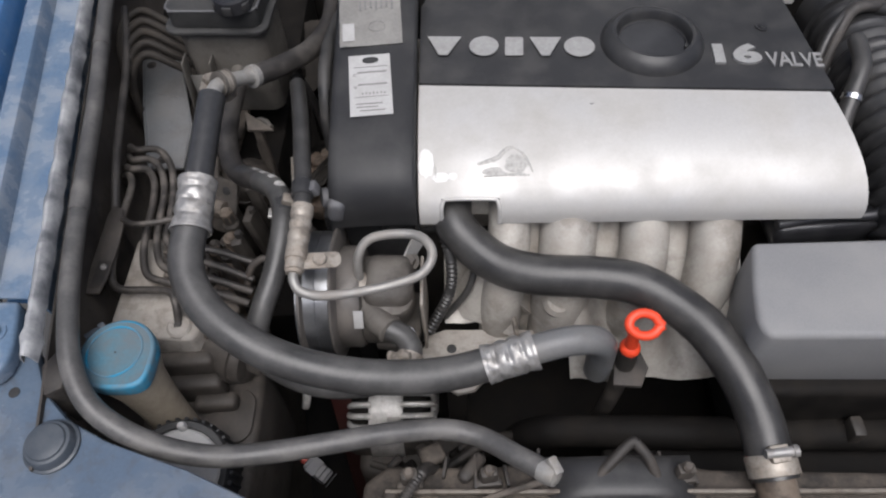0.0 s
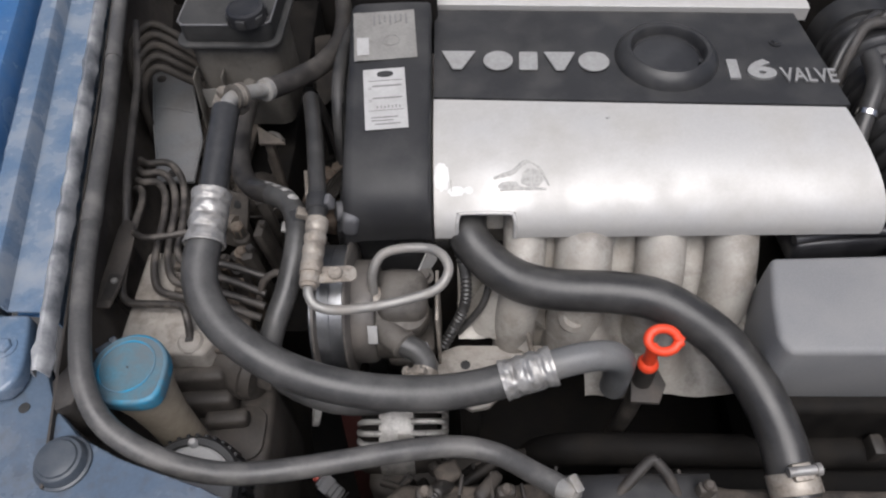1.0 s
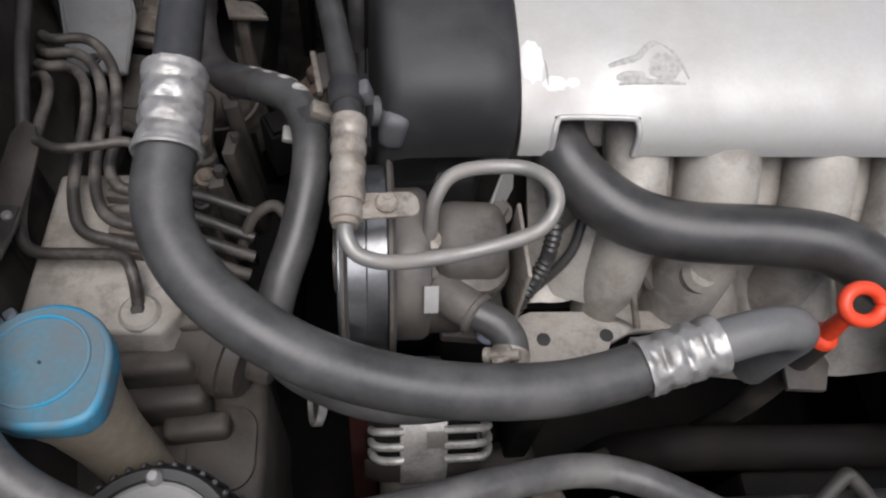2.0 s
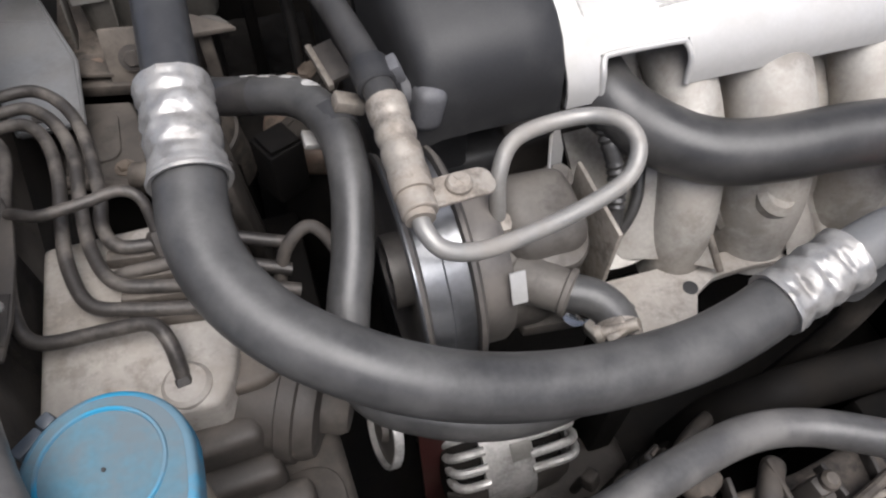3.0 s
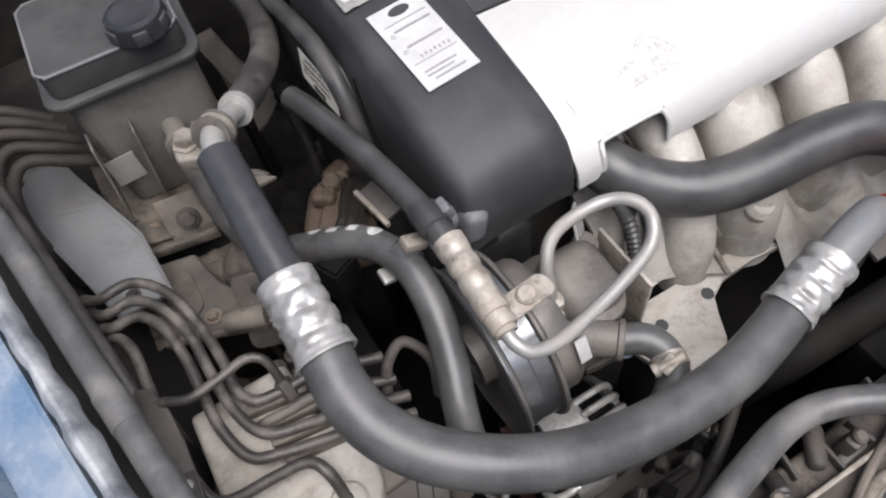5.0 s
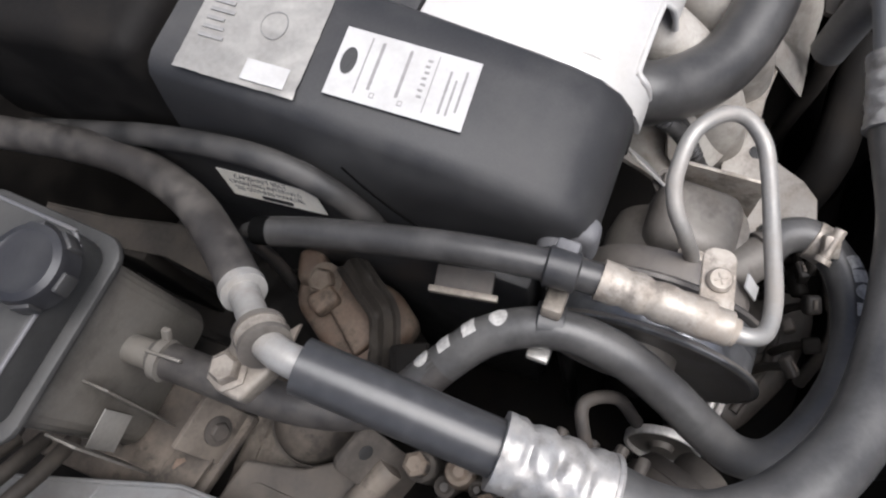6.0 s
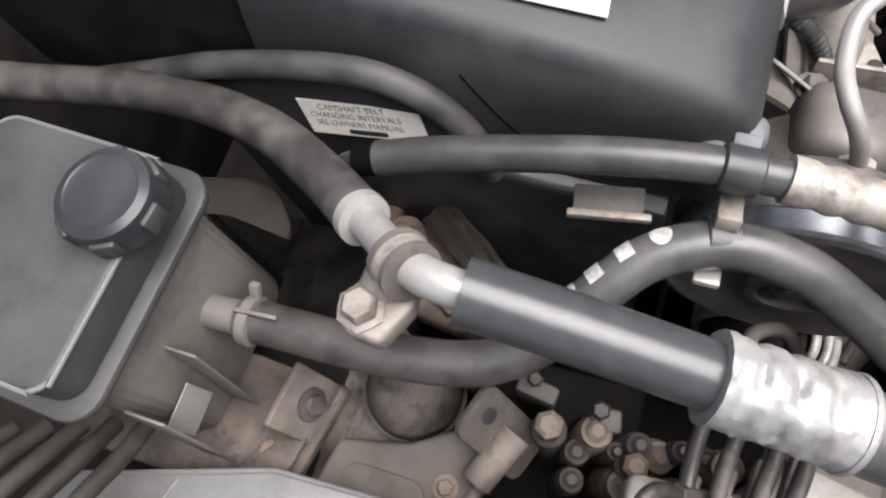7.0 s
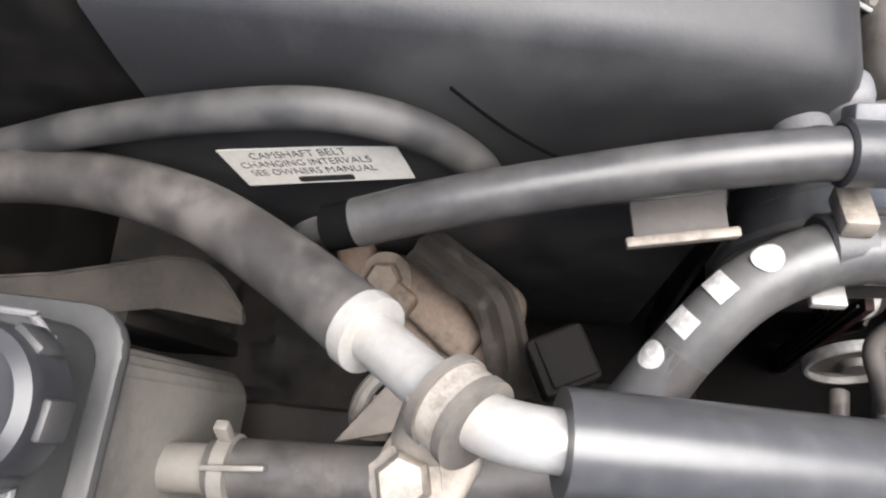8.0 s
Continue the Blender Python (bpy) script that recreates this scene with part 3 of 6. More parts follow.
# dent: creases folded into the panel, each a low ridge dark with dirt
def crease(name, points, wide):
    line = spline([(x, y, 0) for x, y in points], 6)
    rows = []
    for i, p in enumerate(line):
        d = (line[min(i + 1, len(line) - 1)] - line[max(i - 1, 0)]).normalized()
        w = wide * (0.35 + 0.65 * math.sin(math.pi * (0.08 + 0.84 * i / (len(line) - 1)))) * (1 + 0.3 * noise.noise(Vector((i * 0.5, wide * 900, 0))))
        row = []
        for k in range(7):
            o = k / 3 - 1
            x, y = p.x - d.y * w * o, p.y + d.x * w * o
            row.append((x, y, on_cover(x, y) - 0.0004 + 0.0011 * (1 - o * o)))
        rows.append(row)
    part(name, sheet(rows), CREASE, engine_cover, sharp=60)


crease("dent", [(0.0541, 0.4667), (0.0628, 0.4695), (0.0719, 0.4723), (0.0782, 0.4783), (0.0834, 0.4815), (0.0884, 0.4808)], 0.0028)
crease("dent", [(0.0884, 0.4808), (0.0947, 0.4756), (0.0994, 0.4672), (0.103, 0.4593)], 0.0018)
crease("dent", [(0.0907, 0.4747), (0.0893, 0.4666), (0.0885, 0.4584)], 0.0012)
crease("dent", [(0.0594, 0.4566), (0.0714, 0.4576), (0.084, 0.4577), (0.1004, 0.4567)], 0.0020)
crease("scuff_line", [(0.0157, 0.4701), (0.0167, 0.463), (0.017, 0.4556)], 0.0010)
for x0, y0, w, h in ((0.008, 0.470, 0.007, 0.013), (0.021, 0.457, 0.008, 0.004), (0.032, 0.4575, 0.004, 0.003), (0.0885, 0.4665, 0.0105, 0.0085), (0.068, 0.4605, 0.010, 0.0035)):
    rows = []
    for i in range(13):
        rows.append([(x, y, on_cover(x, y) + 0.0004 - 0.0009 * max(0.0, u * u + v * v + 0.5 * noise.noise(Vector((u * 2, v * 2, w * 900))) - 0.6)) for u, v, x, y in [(i / 6 - 1, j / 6 - 1, x0 + w * (i / 6 - 1), y0 + h * (j / 6 - 1)) for j in range(13)]])
    part("scuff", sheet(rows), SCUFF if x0 < 0.05 else CREASE, engine_cover)
part("nick", prism([(0.158, 0.529), (0.163, 0.531), (0.1645, 0.527), (0.160, 0.525)], 0.9195, 0.9205), INK_GREY, engine_cover)

# ---- timing belt cover ----
belt_cover = thing("timing_belt_cover", (-0.04, 0.55, 0.5), "black plastic timing belt cover with white and cream labels", "belt cover")
spine = [(0.662, 0.9560), (0.64, 0.9525), (0.60, 0.9465), (0.56, 0.9400), (0.52, 0.9325), (0.49, 0.9270), (0.47, 0.9225), (0.455, 0.9170), (0.444, 0.9085), (0.437, 0.897), (0.4345, 0.880), (0.4355, 0.862)]
rows = []
for i, (y, z) in enumerate(spine):
    t = i / (len(spine) - 1)
    left = -0.0775 - 0.004 * (1 - t)
    flat = max(0.0, min(1.0, (y - 0.436) / 0.05))
    drop = 0.030 + 0.004 * flat
    rows.append([(-0.001, y, z - 0.018), (-0.0015, y, z - 0.003), (-0.004, y, z - 0.0008), (-0.02, y, z), (-0.045, y, z), (left + 0.010, y, z - 0.0008), (left + 0.004, y, z - 0.003), (left, y, z - 0.008), (left - 0.004, y + 0.001, z - 0.03), (left - 0.0065, y + 0.002, z - 0.05), (left - 0.008, max(y + 0.003, 0.447), min(z - 0.06, 0.846))])
part("top_shell", sheet(rows, 0.002), SHELL, belt_cover, "matt black upper shell", sharp=60)
part("side_plate", prism([(0.46, 0.56), (0.70, 0.56), (0.72, 0.872), (0.66, 0.899), (0.61, 0.909), (0.585, 0.905), (0.567, 0.890), (0.5575, 0.868), (0.554, 0.848), (0.462, 0.842)], 0.0, 0.055, Matrix(((0, 0, 1, -0.0965), (1, 0, 0, 0), (0, 1, 0, 0), (0, 0, 0, 1))), bevel=0.004), PLASTIC, belt_cover, "black side plate")
rib = [(-0.0945, 0.82, 0.840), (-0.0945, 0.728, 0.879), (-0.0945, 0.69, 0.895), (-0.0945, 0.647, 0.908), (-0.0945, 0.613, 0.914), (-0.0945, 0.590, 0.911), (-0.0945, 0.570, 0.897), (-0.0945, 0.556, 0.872), (-0.0945, 0.551, 0.845)]
part("rib", tube(rib, 0.0068, 16), RIB, belt_cover, "dusty raised rib")
part("seam", tube([(-0.0870, 0.562, 0.915), (-0.0885, 0.553, 0.902), (-0.0893, 0.543, 0.888), (-0.0897, 0.530, 0.873), (-0.0898, 0.512, 0.858)], 0.0006, 8), SEAM, belt_cover)
part("rear_shroud", block((0.088, 0.17, 0.11), pose(-0.043, 0.752, 0.905, -3, 0, 3), 0.012, 4), OILY_SHADE, belt_cover)
part("boss", joined(block((0.016, 0.018, 0.026), pose(-0.074, 0.441, 0.884, 0, 10, 0), 0.006, 4), lathe([(0.009, -0.004), (0.009, 0.004), (0.006, 0.005)], axes((-0.084, 0.452, 0.885), (-1, -0.2, 0.2)), 24)), PLASTIC_GREY, belt_cover, "grey plastic boss")
part("lower_cover", block((0.07, 0.20, 0.30), pose(-0.045, 0.56, 0.66), 0.01, 3), PLASTIC, belt_cover)
tag = frame_on((-0.1006, 0.6440, 0.8600), (-0.0994, 0.5785, 0.8718), (-0.0965, 0.648, 0.8841))
tag_shape = [(0.0, 0.0), (0.067, 0.0), (0.067, 0.0225), (0.0004, 0.0243)]
tag_part = part("label", prism(tag_shape, 0.0, 0.0005, tag), PAPER_CREAM, belt_cover, "cream label about the belt change interval")
for k, (words, size, x) in enumerate((("CAMSHAFT BELT", 0.0058, 0.011), ("CHANGING INTERVALS", 0.0056, 0.0045), ("SEE OWNERS MANUAL", 0.0056, 0.006))):
    part("lettering", lettering(words, size, tag @ pose(x, 0.0178 - 0.0055 * k, 0.0006), 0.0001, 0.86, -0.00012), INK, tag_part)
part("mark", prism(rounded(0.022, 0.0032, 0.001), 0.0005, 0.0008, tag @ pose(0.034, 0.0032, 0)), INK, tag_part)
# labels on top
white = frame_on((-0.0595, 0.5065, 0.9310), (-0.0205, 0.5095, 0.9308), (-0.061, 0.573, 0.9430))
white_part = part("label", prism([(0, 0), (0.039, 0), (0.039, 0.069), (0, 0.069)], 0.0005, 0.0011, white), PAPER, belt_cover, "white printed label with an oval mark")
part("mark", joined(prism([(a + 0.0205, b + 0.0625) for a, b in ellipse(0.0155, 0.0075)], 0.0011, 0.0014, white), prism([(a + 0.0205, b + 0.0625) for a, b in ellipse(0.009, 0.0025)], 0.0014, 0.0016, white)), INK, white_part)
for y, h, x0, x1 in ((0.0545, 0.0007, 0.004, 0.036), (0.048, 0.0016, 0.008, 0.035), (0.034, 0.0016, 0.008, 0.035), (0.0205, 0.0005, 0.004, 0.036), (0.0125, 0.0012, 0.006, 0.030), (0.009, 0.0011, 0.006, 0.026), (0.005, 0.0012, 0.009, 0.032)):
    part("print_line", prism([(x0, y), (x1, y), (x1, y + h), (x0, y + h)], 0.0011, 0.0014, white), INK_GREY, white_part)
for y in (0.046, 0.032):
    part("print_box", joined(*[block((w, h, 0.0003), white @ pose(0.0055 + a, y + b, 0.00125), 0) for a, b, w, h in ((0, 0.001, 0.0024, 0.0003), (0, -0.001, 0.0024, 0.0003), (0.0012, 0, 0.0003, 0.0024), (-0.0012, 0, 0.0003, 0.0024))]), INK_GREY, white_part)
for k in range(7):
    part("print_dot", block((0.0012, 0.0024, 0.0003), white @ pose(0.012 + 0.0034 * k, 0.0245 + 0.0004 * (k % 2), 0.00125), 0), INK_GREY, white_part)
grey = frame_on((-0.0735, 0.5855, 0.9450), (-0.0135, 0.5895, 0.9450), (-0.079, 0.646, 0.9545))
rows = []
for i in range(29):
    rows.append([grey @ Vector((0.060 * i / 28 + 0.0005 * noise.noise(Vector((0, j * 0.5, 7))), 0.062 * j / 28 + 0.0005 * noise.noise(Vector((i * 0.5, 0, 9))), 0.0006 + 0.0011 * abs(noise.noise(Vector((i * 0.16 + j * 0.05, j * 0.11, 3)))) + 0.0004 * abs(noise.noise(Vector((i * 0.4, j * 0.3 - i * 0.2, 5)))))) for j in range(29)])
grey_part = part("label", sheet(rows, 0.0002), PAPER_GREY, belt_cover, "crumpled grey foil label")
part("sticker", prism([(0.003, 0.006), (0.0145, 0.006), (0.0145, 0.028), (0.003, 0.028)], 0.0014, 0.0019, grey), PAPER, grey_part)
for k in range(7):
    x, h = 0.0195 + 0.0052 * k, 0.0125 - 0.0018 * (k % 3)
    part("print_line", prism([(x, 0.0565 - h), (x + 0.002, 0.0565 - h), (x + 0.002, 0.0565), (x, 0.0565)], 0.0010, 0.0017, grey), INK_GREY, grey_part)
part("print_line", joined(tube([grey @ Vector((0.036 + 0.008 * math.cos(a), 0.022 + 0.0065 * math.sin(a) * (1.2 if math.sin(a) > 0 else 0.8), 0.0013)) for a in [2 * math.pi * k / 16 for k in range(17)]], 0.0003, 6, 2)), INK_GREY, grey_part)

# ---- air conditioning hose ----
ac = thing("air_conditioning_hose", (-0.03, 0.29, 0.84), "thick black rubber hose with crimped aluminium sleeves", "hose")
part("rubber_hose", tube([(-0.188, 0.405, 0.916), (-0.190, 0.376, 0.909), (-0.184, 0.352, 0.902), (-0.168, 0.330, 0.894), (-0.145, 0.312, 0.887), (-0.118, 0.299, 0.878), (-0.085, 0.291, 0.867), (-0.045, 0.287, 0.858), (0.0, 0.288, 0.852), (0.033, 0.294, 0.848), (0.062, 0.302, 0.847)], 0.0145, 32), HOSE, ac)
part("crimp_sleeve", crimp([(-0.188, 0.442, 0.9245), (-0.188, 0.42, 0.9195), (-0.1885, 0.397, 0.914)], 0.0161), CRIMP, ac, "crimped aluminium sleeve")
part("crimp_sleeve", crimp([(0.098, 0.3095, 0.8555), (0.077, 0.305, 0.851), (0.056, 0.3005, 0.8465)], 0.0162, seed=2.0), CRIMP, ac, "crimped aluminium sleeve")
part("rolled_lip", lathe([(0.0146, -0.0012), (0.0172, -0.001), (0.0176, 0.0004), (0.0170, 0.0016), (0.0152, 0.0012)], axes((-0.1886, 0.3965, 0.9139), (-0.01, -0.97, -0.24)), 40, True), CRIMP, ac)
part("heat_shrink", tube([(-0.1865, 0.527, 0.9425), (-0.187, 0.49, 0.9355), (-0.1878, 0.437, 0.9235)], 0.0122, 32), HEAT, ac, "glossy scuffed black sleeve")
elbow = part("elbow", tube([(-0.1868, 0.515, 0.940), (-0.1858, 0.534, 0.9425), (-0.1828, 0.546, 0.940), (-0.1765, 0.557, 0.9345), (-0.169, 0.568, 0.9275), (-0.158, 0.584, 0.917)], 0.0072, 24), WHITE_METAL, ac, "bare white alloy elbow")
for t, r, w, m in ((-0.001, 0.0120, 0.0014, PUMP), (0.0035, 0.0112, 0.0030, CRIMP_TAN), (0.008, 0.0118, 0.0014, PUMP)):
    c = Vector((-0.1797, 0.5525, 0.9368)) + Vector((-0.52, -0.75, 0.4)) * t
    part("ring", lathe([(0.007, -w - 0.0004), (r, -w), (r, w), (0.007, w + 0.0004)], axes(c, (-0.52, -0.75, 0.4)), 28), m, elbow)
lug_shape = [(-0.2035, 0.5710), (-0.2085, 0.5655), (-0.2095, 0.5525), (-0.1935, 0.5445), (-0.1800, 0.5470), (-0.1740, 0.5560), (-0.1800, 0.5630), (-0.1920, 0.5700)]
flange = part("flange", joined(prism(lug_shape, 0.9155, 0.9285, bevel=0.0026, segments=3), tube([(-0.1900, 0.5600, 0.924), (-0.1800, 0.5550, 0.936)], 0.0082, 20)), FLANGE, ac, "pale alloy flange with a bolt")
part("flange_bolt", joined(lathe([(0.0098, 0.0), (0.0098, 0.0012), (0.0072, 0.0022), (0.0070, 0.0060), (0.0056, 0.0076), (0.0, 0.0079)], pose(-0.1985, 0.5625, 0.9284, 0, 0, 12), 6), lathe([(0.0088, 0.0), (0.0088, 0.0014), (0.0072, 0.0022)], pose(-0.1985, 0.5625, 0.9284), 28)), FLANGE, flange)
part("end_pipe", tube([(0.090, 0.308, 0.854), (0.12, 0.3145, 0.857), (0.143, 0.3185, 0.853), (0.156, 0.322, 0.838), (0.160, 0.326, 0.812), (0.162, 0.33, 0.77)], 0.0125, 24), SHIELD, ac, "dusty grey bent pipe")

# ---- second hose to the bulkhead ----
hose_b = thing("bulkhead_hose", (-0.12, 0.7, 0.86), "dusty grey rubber hose running to the bulkhead", "hose")
part("rubber_hose", tube([(-0.162, 0.578, 0.9205), (-0.142, 0.609, 0.9065), (-0.121, 0.649, 0.892), (-0.108, 0.70, 0.880), (-0.107, 0.75, 0.874), (-0.115, 0.82, 0.87), (-0.13, 0.975, 0.865)], 0.0107, 28), RUBBER_DUSTY, hose_b)
part("collar", lathe([(0.0072, -0.003), (0.0112, -0.002), (0.0114, 0.003), (0.0107, 0.004)], axes((-0.1625, 0.5775, 0.9210), (0.5, 0.78, -0.4)), 28), WHITE_METAL, hose_b)

# ---- power steering pressure hose and pipe ----
press = thing("pressure_hose", (-0.11, 0.5, 0.9), "black pressure hose with stained crimp and bent steel pipe", "hose")
part("rubber_hose", tube([(-0.099, 0.420, 0.9045), (-0.101, 0.45, 0.908), (-0.106, 0.487, 0.909), (-0.112, 0.525, 0.906), (-0.1195, 0.565, 0.902), (-0.1250, 0.5905, 0.8972)], 0.0079, 24), RUBBER, press)
# solid cap; the dark of the opening is only its colour
part("hose_end", tube([(-0.1247, 0.5890, 0.8975), (-0.1258, 0.5945, 0.8965), (-0.1268, 0.6000, 0.8953)], 0.0076, 24), SEAM, press, "closed hose end coloured black as a dark opening")
part("rear_pipe", tube([(-0.1255, 0.594, 0.897), (-0.1265, 0.610, 0.886), (-0.124, 0.622, 0.855), (-0.12, 0.63, 0.80), (-0.12, 0.64, 0.72)], 0.0045, 14), RUBBER, press)
part("crimp_sleeve", tube([(-0.099, 0.4255, 0.905), (-0.0995, 0.40, 0.902), (-0.1003, 0.374, 0.899)], lambda t: 0.0099 - 0.0011 * math.exp(-((t - 0.24) / 0.05) ** 2) - 0.0012 * math.exp(-((t - 0.46) / 0.05) ** 2) - 0.0006 * math.exp(-((t - 0.7) / 0.06) ** 2) - 0.0006 * t, 28, 20), CRIMP_TAN, press, "stained alloy crimp sleeve")
part("collar", tube([(-0.1003, 0.377, 0.899), (-0.1012, 0.362, 0.8965)], 0.0068, 20), CRIMP_TAN, press)
part("steel_pipe", tube([(-0.101, 0.366, 0.8968), (-0.1005, 0.356, 0.895), (-0.094, 0.3485, 0.890), (-0.076, 0.3475, 0.8845), (-0.042, 0.3545, 0.880), (-0.010, 0.363, 0.880), (0.006, 0.370, 0.883), (0.0135, 0.382, 0.889), (0.009, 0.394, 0.893), (-0.004, 0.4045, 0.890), (-0.028, 0.4065, 0.8875), (-0.044, 0.402, 0.885), (-0.0525, 0.393, 0.874), (-0.054, 0.386, 0.855), (-0.0545, 0.384, 0.835)], 0.0042, 18), PIPE, press, "bent bare steel pipe")
clamp = part("clamp", joined(prism(rounded(0.040, 0.0155, 0.006), -0.001, 0.001, pose(-0.0825, 0.3745, 0.8970, 2, 8, 8), bevel=0.0004, segments=1), lathe([(0.0078, -0.0065), (0.0084, -0.006), (0.0084, 0.006), (0.0078, 0.0065)], axes((-0.1005, 0.371, 0.898), (0, 1, 0.1)), 24)), CRIMP_TAN, press, "dusty steel clamp")
part("screw", joined(lathe([(0.006, 0), (0.006, 0.0015), (0.0048, 0.003), (0.0, 0.0032)], axes((-0.0800, 0.3745, 0.8988), (0, 0, 1)), 24), block((0.006, 0.0011, 0.0012), pose(-0.08, 0.3745, 0.9018, 0, 0, 30), 0.0002), block((0.0011, 0.006, 0.0012), pose(-0.08, 0.3745, 0.9018, 0, 0, 30), 0.0002)), CRIMP_TAN, clamp)
clip = thing("hose_clip", (-0.10, 0.443, 0.9), "black and pale plastic clip joining two hoses", "clip")
part("upper_band", lathe([(0.0085, -0.008), (0.0098, -0.007), (0.0098, 0.007), (0.0085, 0.008)], axes((-0.1005, 0.443, 0.9072), (-0.06, 1, 0.1)), 28), PLASTIC, clip)
part("lug", block((0.007, 0.011, 0.011), pose(-0.090, 0.443, 0.909, 0, -20, 0), 0.0015), PLASTIC_GREY, clip)
part("link", block((0.016, 0.010, 0.007), pose(-0.1135, 0.442, 0.8945, 0, 25, 0), 0.0015), FLANGE, clip)
part("lower_band", lathe([(0.0104, -0.007), (0.0114, -0.006), (0.0114, 0.006), (0.0104, 0.007)], axes((-0.122, 0.442, 0.8835), (-0.15, 1, 0.1)), 28), PLASTIC, clip)
part("tongue", block((0.009, 0.011, 0.004), pose(-0.1345, 0.443, 0.8745, 0, 15, 0), 0.001), WHITE_METAL, clip)

# ---- steering fluid reservoir and return hose ----
tank = thing("fluid_reservoir", (-0.215, 0.70, 0.78), "grey brown plastic fluid reservoir with dark screw cap", "reservoir")
T = pose(-0.2125, 0.697, 0, 0, 0, -3)
part("lower_body", prism(rounded(0.093, 0.081, 0.014), 0.80, 0.9175, T, bevel=0.004), MILKY, tank, "yellowed lower body")
part("flange", prism(rounded(0.111, 0.098, 0.014), 0.9145, 0.9200, T, bevel=0.0022), TANK, tank)
part("lid", prism(rounded(0.097, 0.085, 0.011), 0.9195, 0.9420, T, bevel=0.0022, segments=3), TANK, tank)
# lighter grey line painted round the lid as its edge highlight
part("lid_edge_glint", tube([T @ Vector((x, y, 0.9408)) for x, y in rounded(0.0966, 0.0846, 0.011)] + [T @ Vector((0.0483, 0.0313, 0.9408))], 0.0011, 8, 2), PLASTIC_GREY, tank)
rescap = part("cap", lathe([(0.0180, 0), (0.0195, 0.001), (0.0195, 0.011), (0.0185, 0.014), (0.0150, 0.0152), (0.0135, 0.0146), (0.0, 0.0148)], pose(-0.189, 0.662, 0.9415), 48), SHRINK, tank, "dark screw cap")
for k in range(6):
    a = 2 * math.pi * k / 6 + 0.4
    part("grip", block((0.0030, 0.010, 0.010), pose(-0.189 + 0.0196 * math.cos(a), 0.662 + 0.0196 * math.sin(a), 0.9480, 0, 0, math.degrees(a)), 0.0012), PLASTIC, rescap)
part("outlet", tube([(-0.2055, 0.664, 0.862), (-0.2048, 0.640, 0.8615)], 0.0085, 20), MILKY, tank)
hclip = part("hose_clip", lathe([(0.0102, -0.003), (0.0122, -0.0026), (0.0122, 0.0026), (0.0102, 0.003)], axes((-0.2045, 0.634, 0.8625), (0, 1, 0)), 28), MILKY, tank, "yellowed hose clip")
part("ear", joined(block((0.002, 0.022, 0.004), pose(-0.203, 0.628, 0.8745, 0, 0, 4), 0.0006), block((0.004, 0.005, 0.012), pose(-0.193, 0.634, 0.870, 0, 35, 0), 0.001)), MILKY, hclip)
part("sticker", prism([(-0.262, 0.831), (-0.240, 0.831), (-0.240, 0.858), (-0.262, 0.858)], 0, 0.0006, Matrix(((1, 0, 0, 0), (0, 0, -1, 0.6555), (0, 1, 0, 0), (0, 0, 0, 1)))), PAPER_GREY, tank, "pale blank sticker")
part("fin", block((0.0015, 0.02, 0.08), pose(-0.2335, 0.651, 0.845, 0, 6, 0), 0.0005), MILKY, tank)
part("fin", block((0.0015, 0.02, 0.08), pose(-0.2640, 0.652, 0.845, 0, 6, 0), 0.0005), MILKY, tank)
bracket = thing("reservoir_bracket", (-0.24, 0.63, 0.76), "dusty steel bracket with bolts under the reservoir", "bracket")
part("plate", prism([(-0.285, 0.612), (-0.215, 0.598), (-0.212, 0.655), (-0.225, 0.74), (-0.285, 0.74)], 0.790, 0.7995, bevel=0.002), GRIME, bracket)
part("upright", block((0.034, 0.004, 0.045), pose(-0.231, 0.612, 0.812, -20, 0, -8), 0.001), DUSTY, bracket)
bolt(bracket, axes((-0.2575, 0.627, 0.7995), (0, 0, 1)), 0.006, 0.005, RUSTY)
bolt(bracket, axes((-0.230, 0.609, 0.816), (0, -0.9, 0.45)), 0.006, 0.004, DUSTY_DARK)
part("tab", block((0.028, 0.026, 0.003), pose(-0.2575, 0.624, 0.8035, -8, 4, -10), 0.0008), GRIME, bracket)
can = thing("round_can", (-0.205, 0.568, 0.755), "dusty brown round canister below the hoses", "canister")
part("drum", lathe([(0.027, -0.05), (0.028, -0.012), (0.027, 0.002), (0.0235, 0.011), (0.017, 0.018), (0.009, 0.0215), (0.0, 0.0225)], pose(-0.203, 0.570, 0.775, 8, -8, 0), 40), GRIME, can)
part("seam", lathe([(0.0275, -0.003), (0.0295, -0.002), (0.0295, 0.002), (0.0275, 0.003)], pose(-0.203, 0.570, 0.772, 8, -8, 0), 40, True), RAIL, can)
shelf_ledge = thing("dusty_ledge", (-0.245, 0.56, 0.69), "tan dusty pressed ledge under the hoses", "ledge")
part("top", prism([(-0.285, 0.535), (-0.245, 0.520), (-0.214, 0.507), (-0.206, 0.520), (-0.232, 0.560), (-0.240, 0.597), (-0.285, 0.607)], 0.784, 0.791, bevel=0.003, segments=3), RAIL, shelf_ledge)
# front face below the ledge, its shade painted on as near-black
part("shade_skirt", prism([(-0.282, 0.540), (-0.243, 0.526), (-0.216, 0.514), (-0.211, 0.521), (-0.235, 0.560), (-0.243, 0.592), (-0.282, 0.602)], 0.688, 0.785, bevel=0.002), OILY_SHADE, shelf_ledge)
part("swage", prism([(-0.262 + x, 0.566 + y) for x, y in rounded(0.026, 0.046, 0.009)], 0.7905, 0.7930, bevel=0.001), RAIL, shelf_ledge)
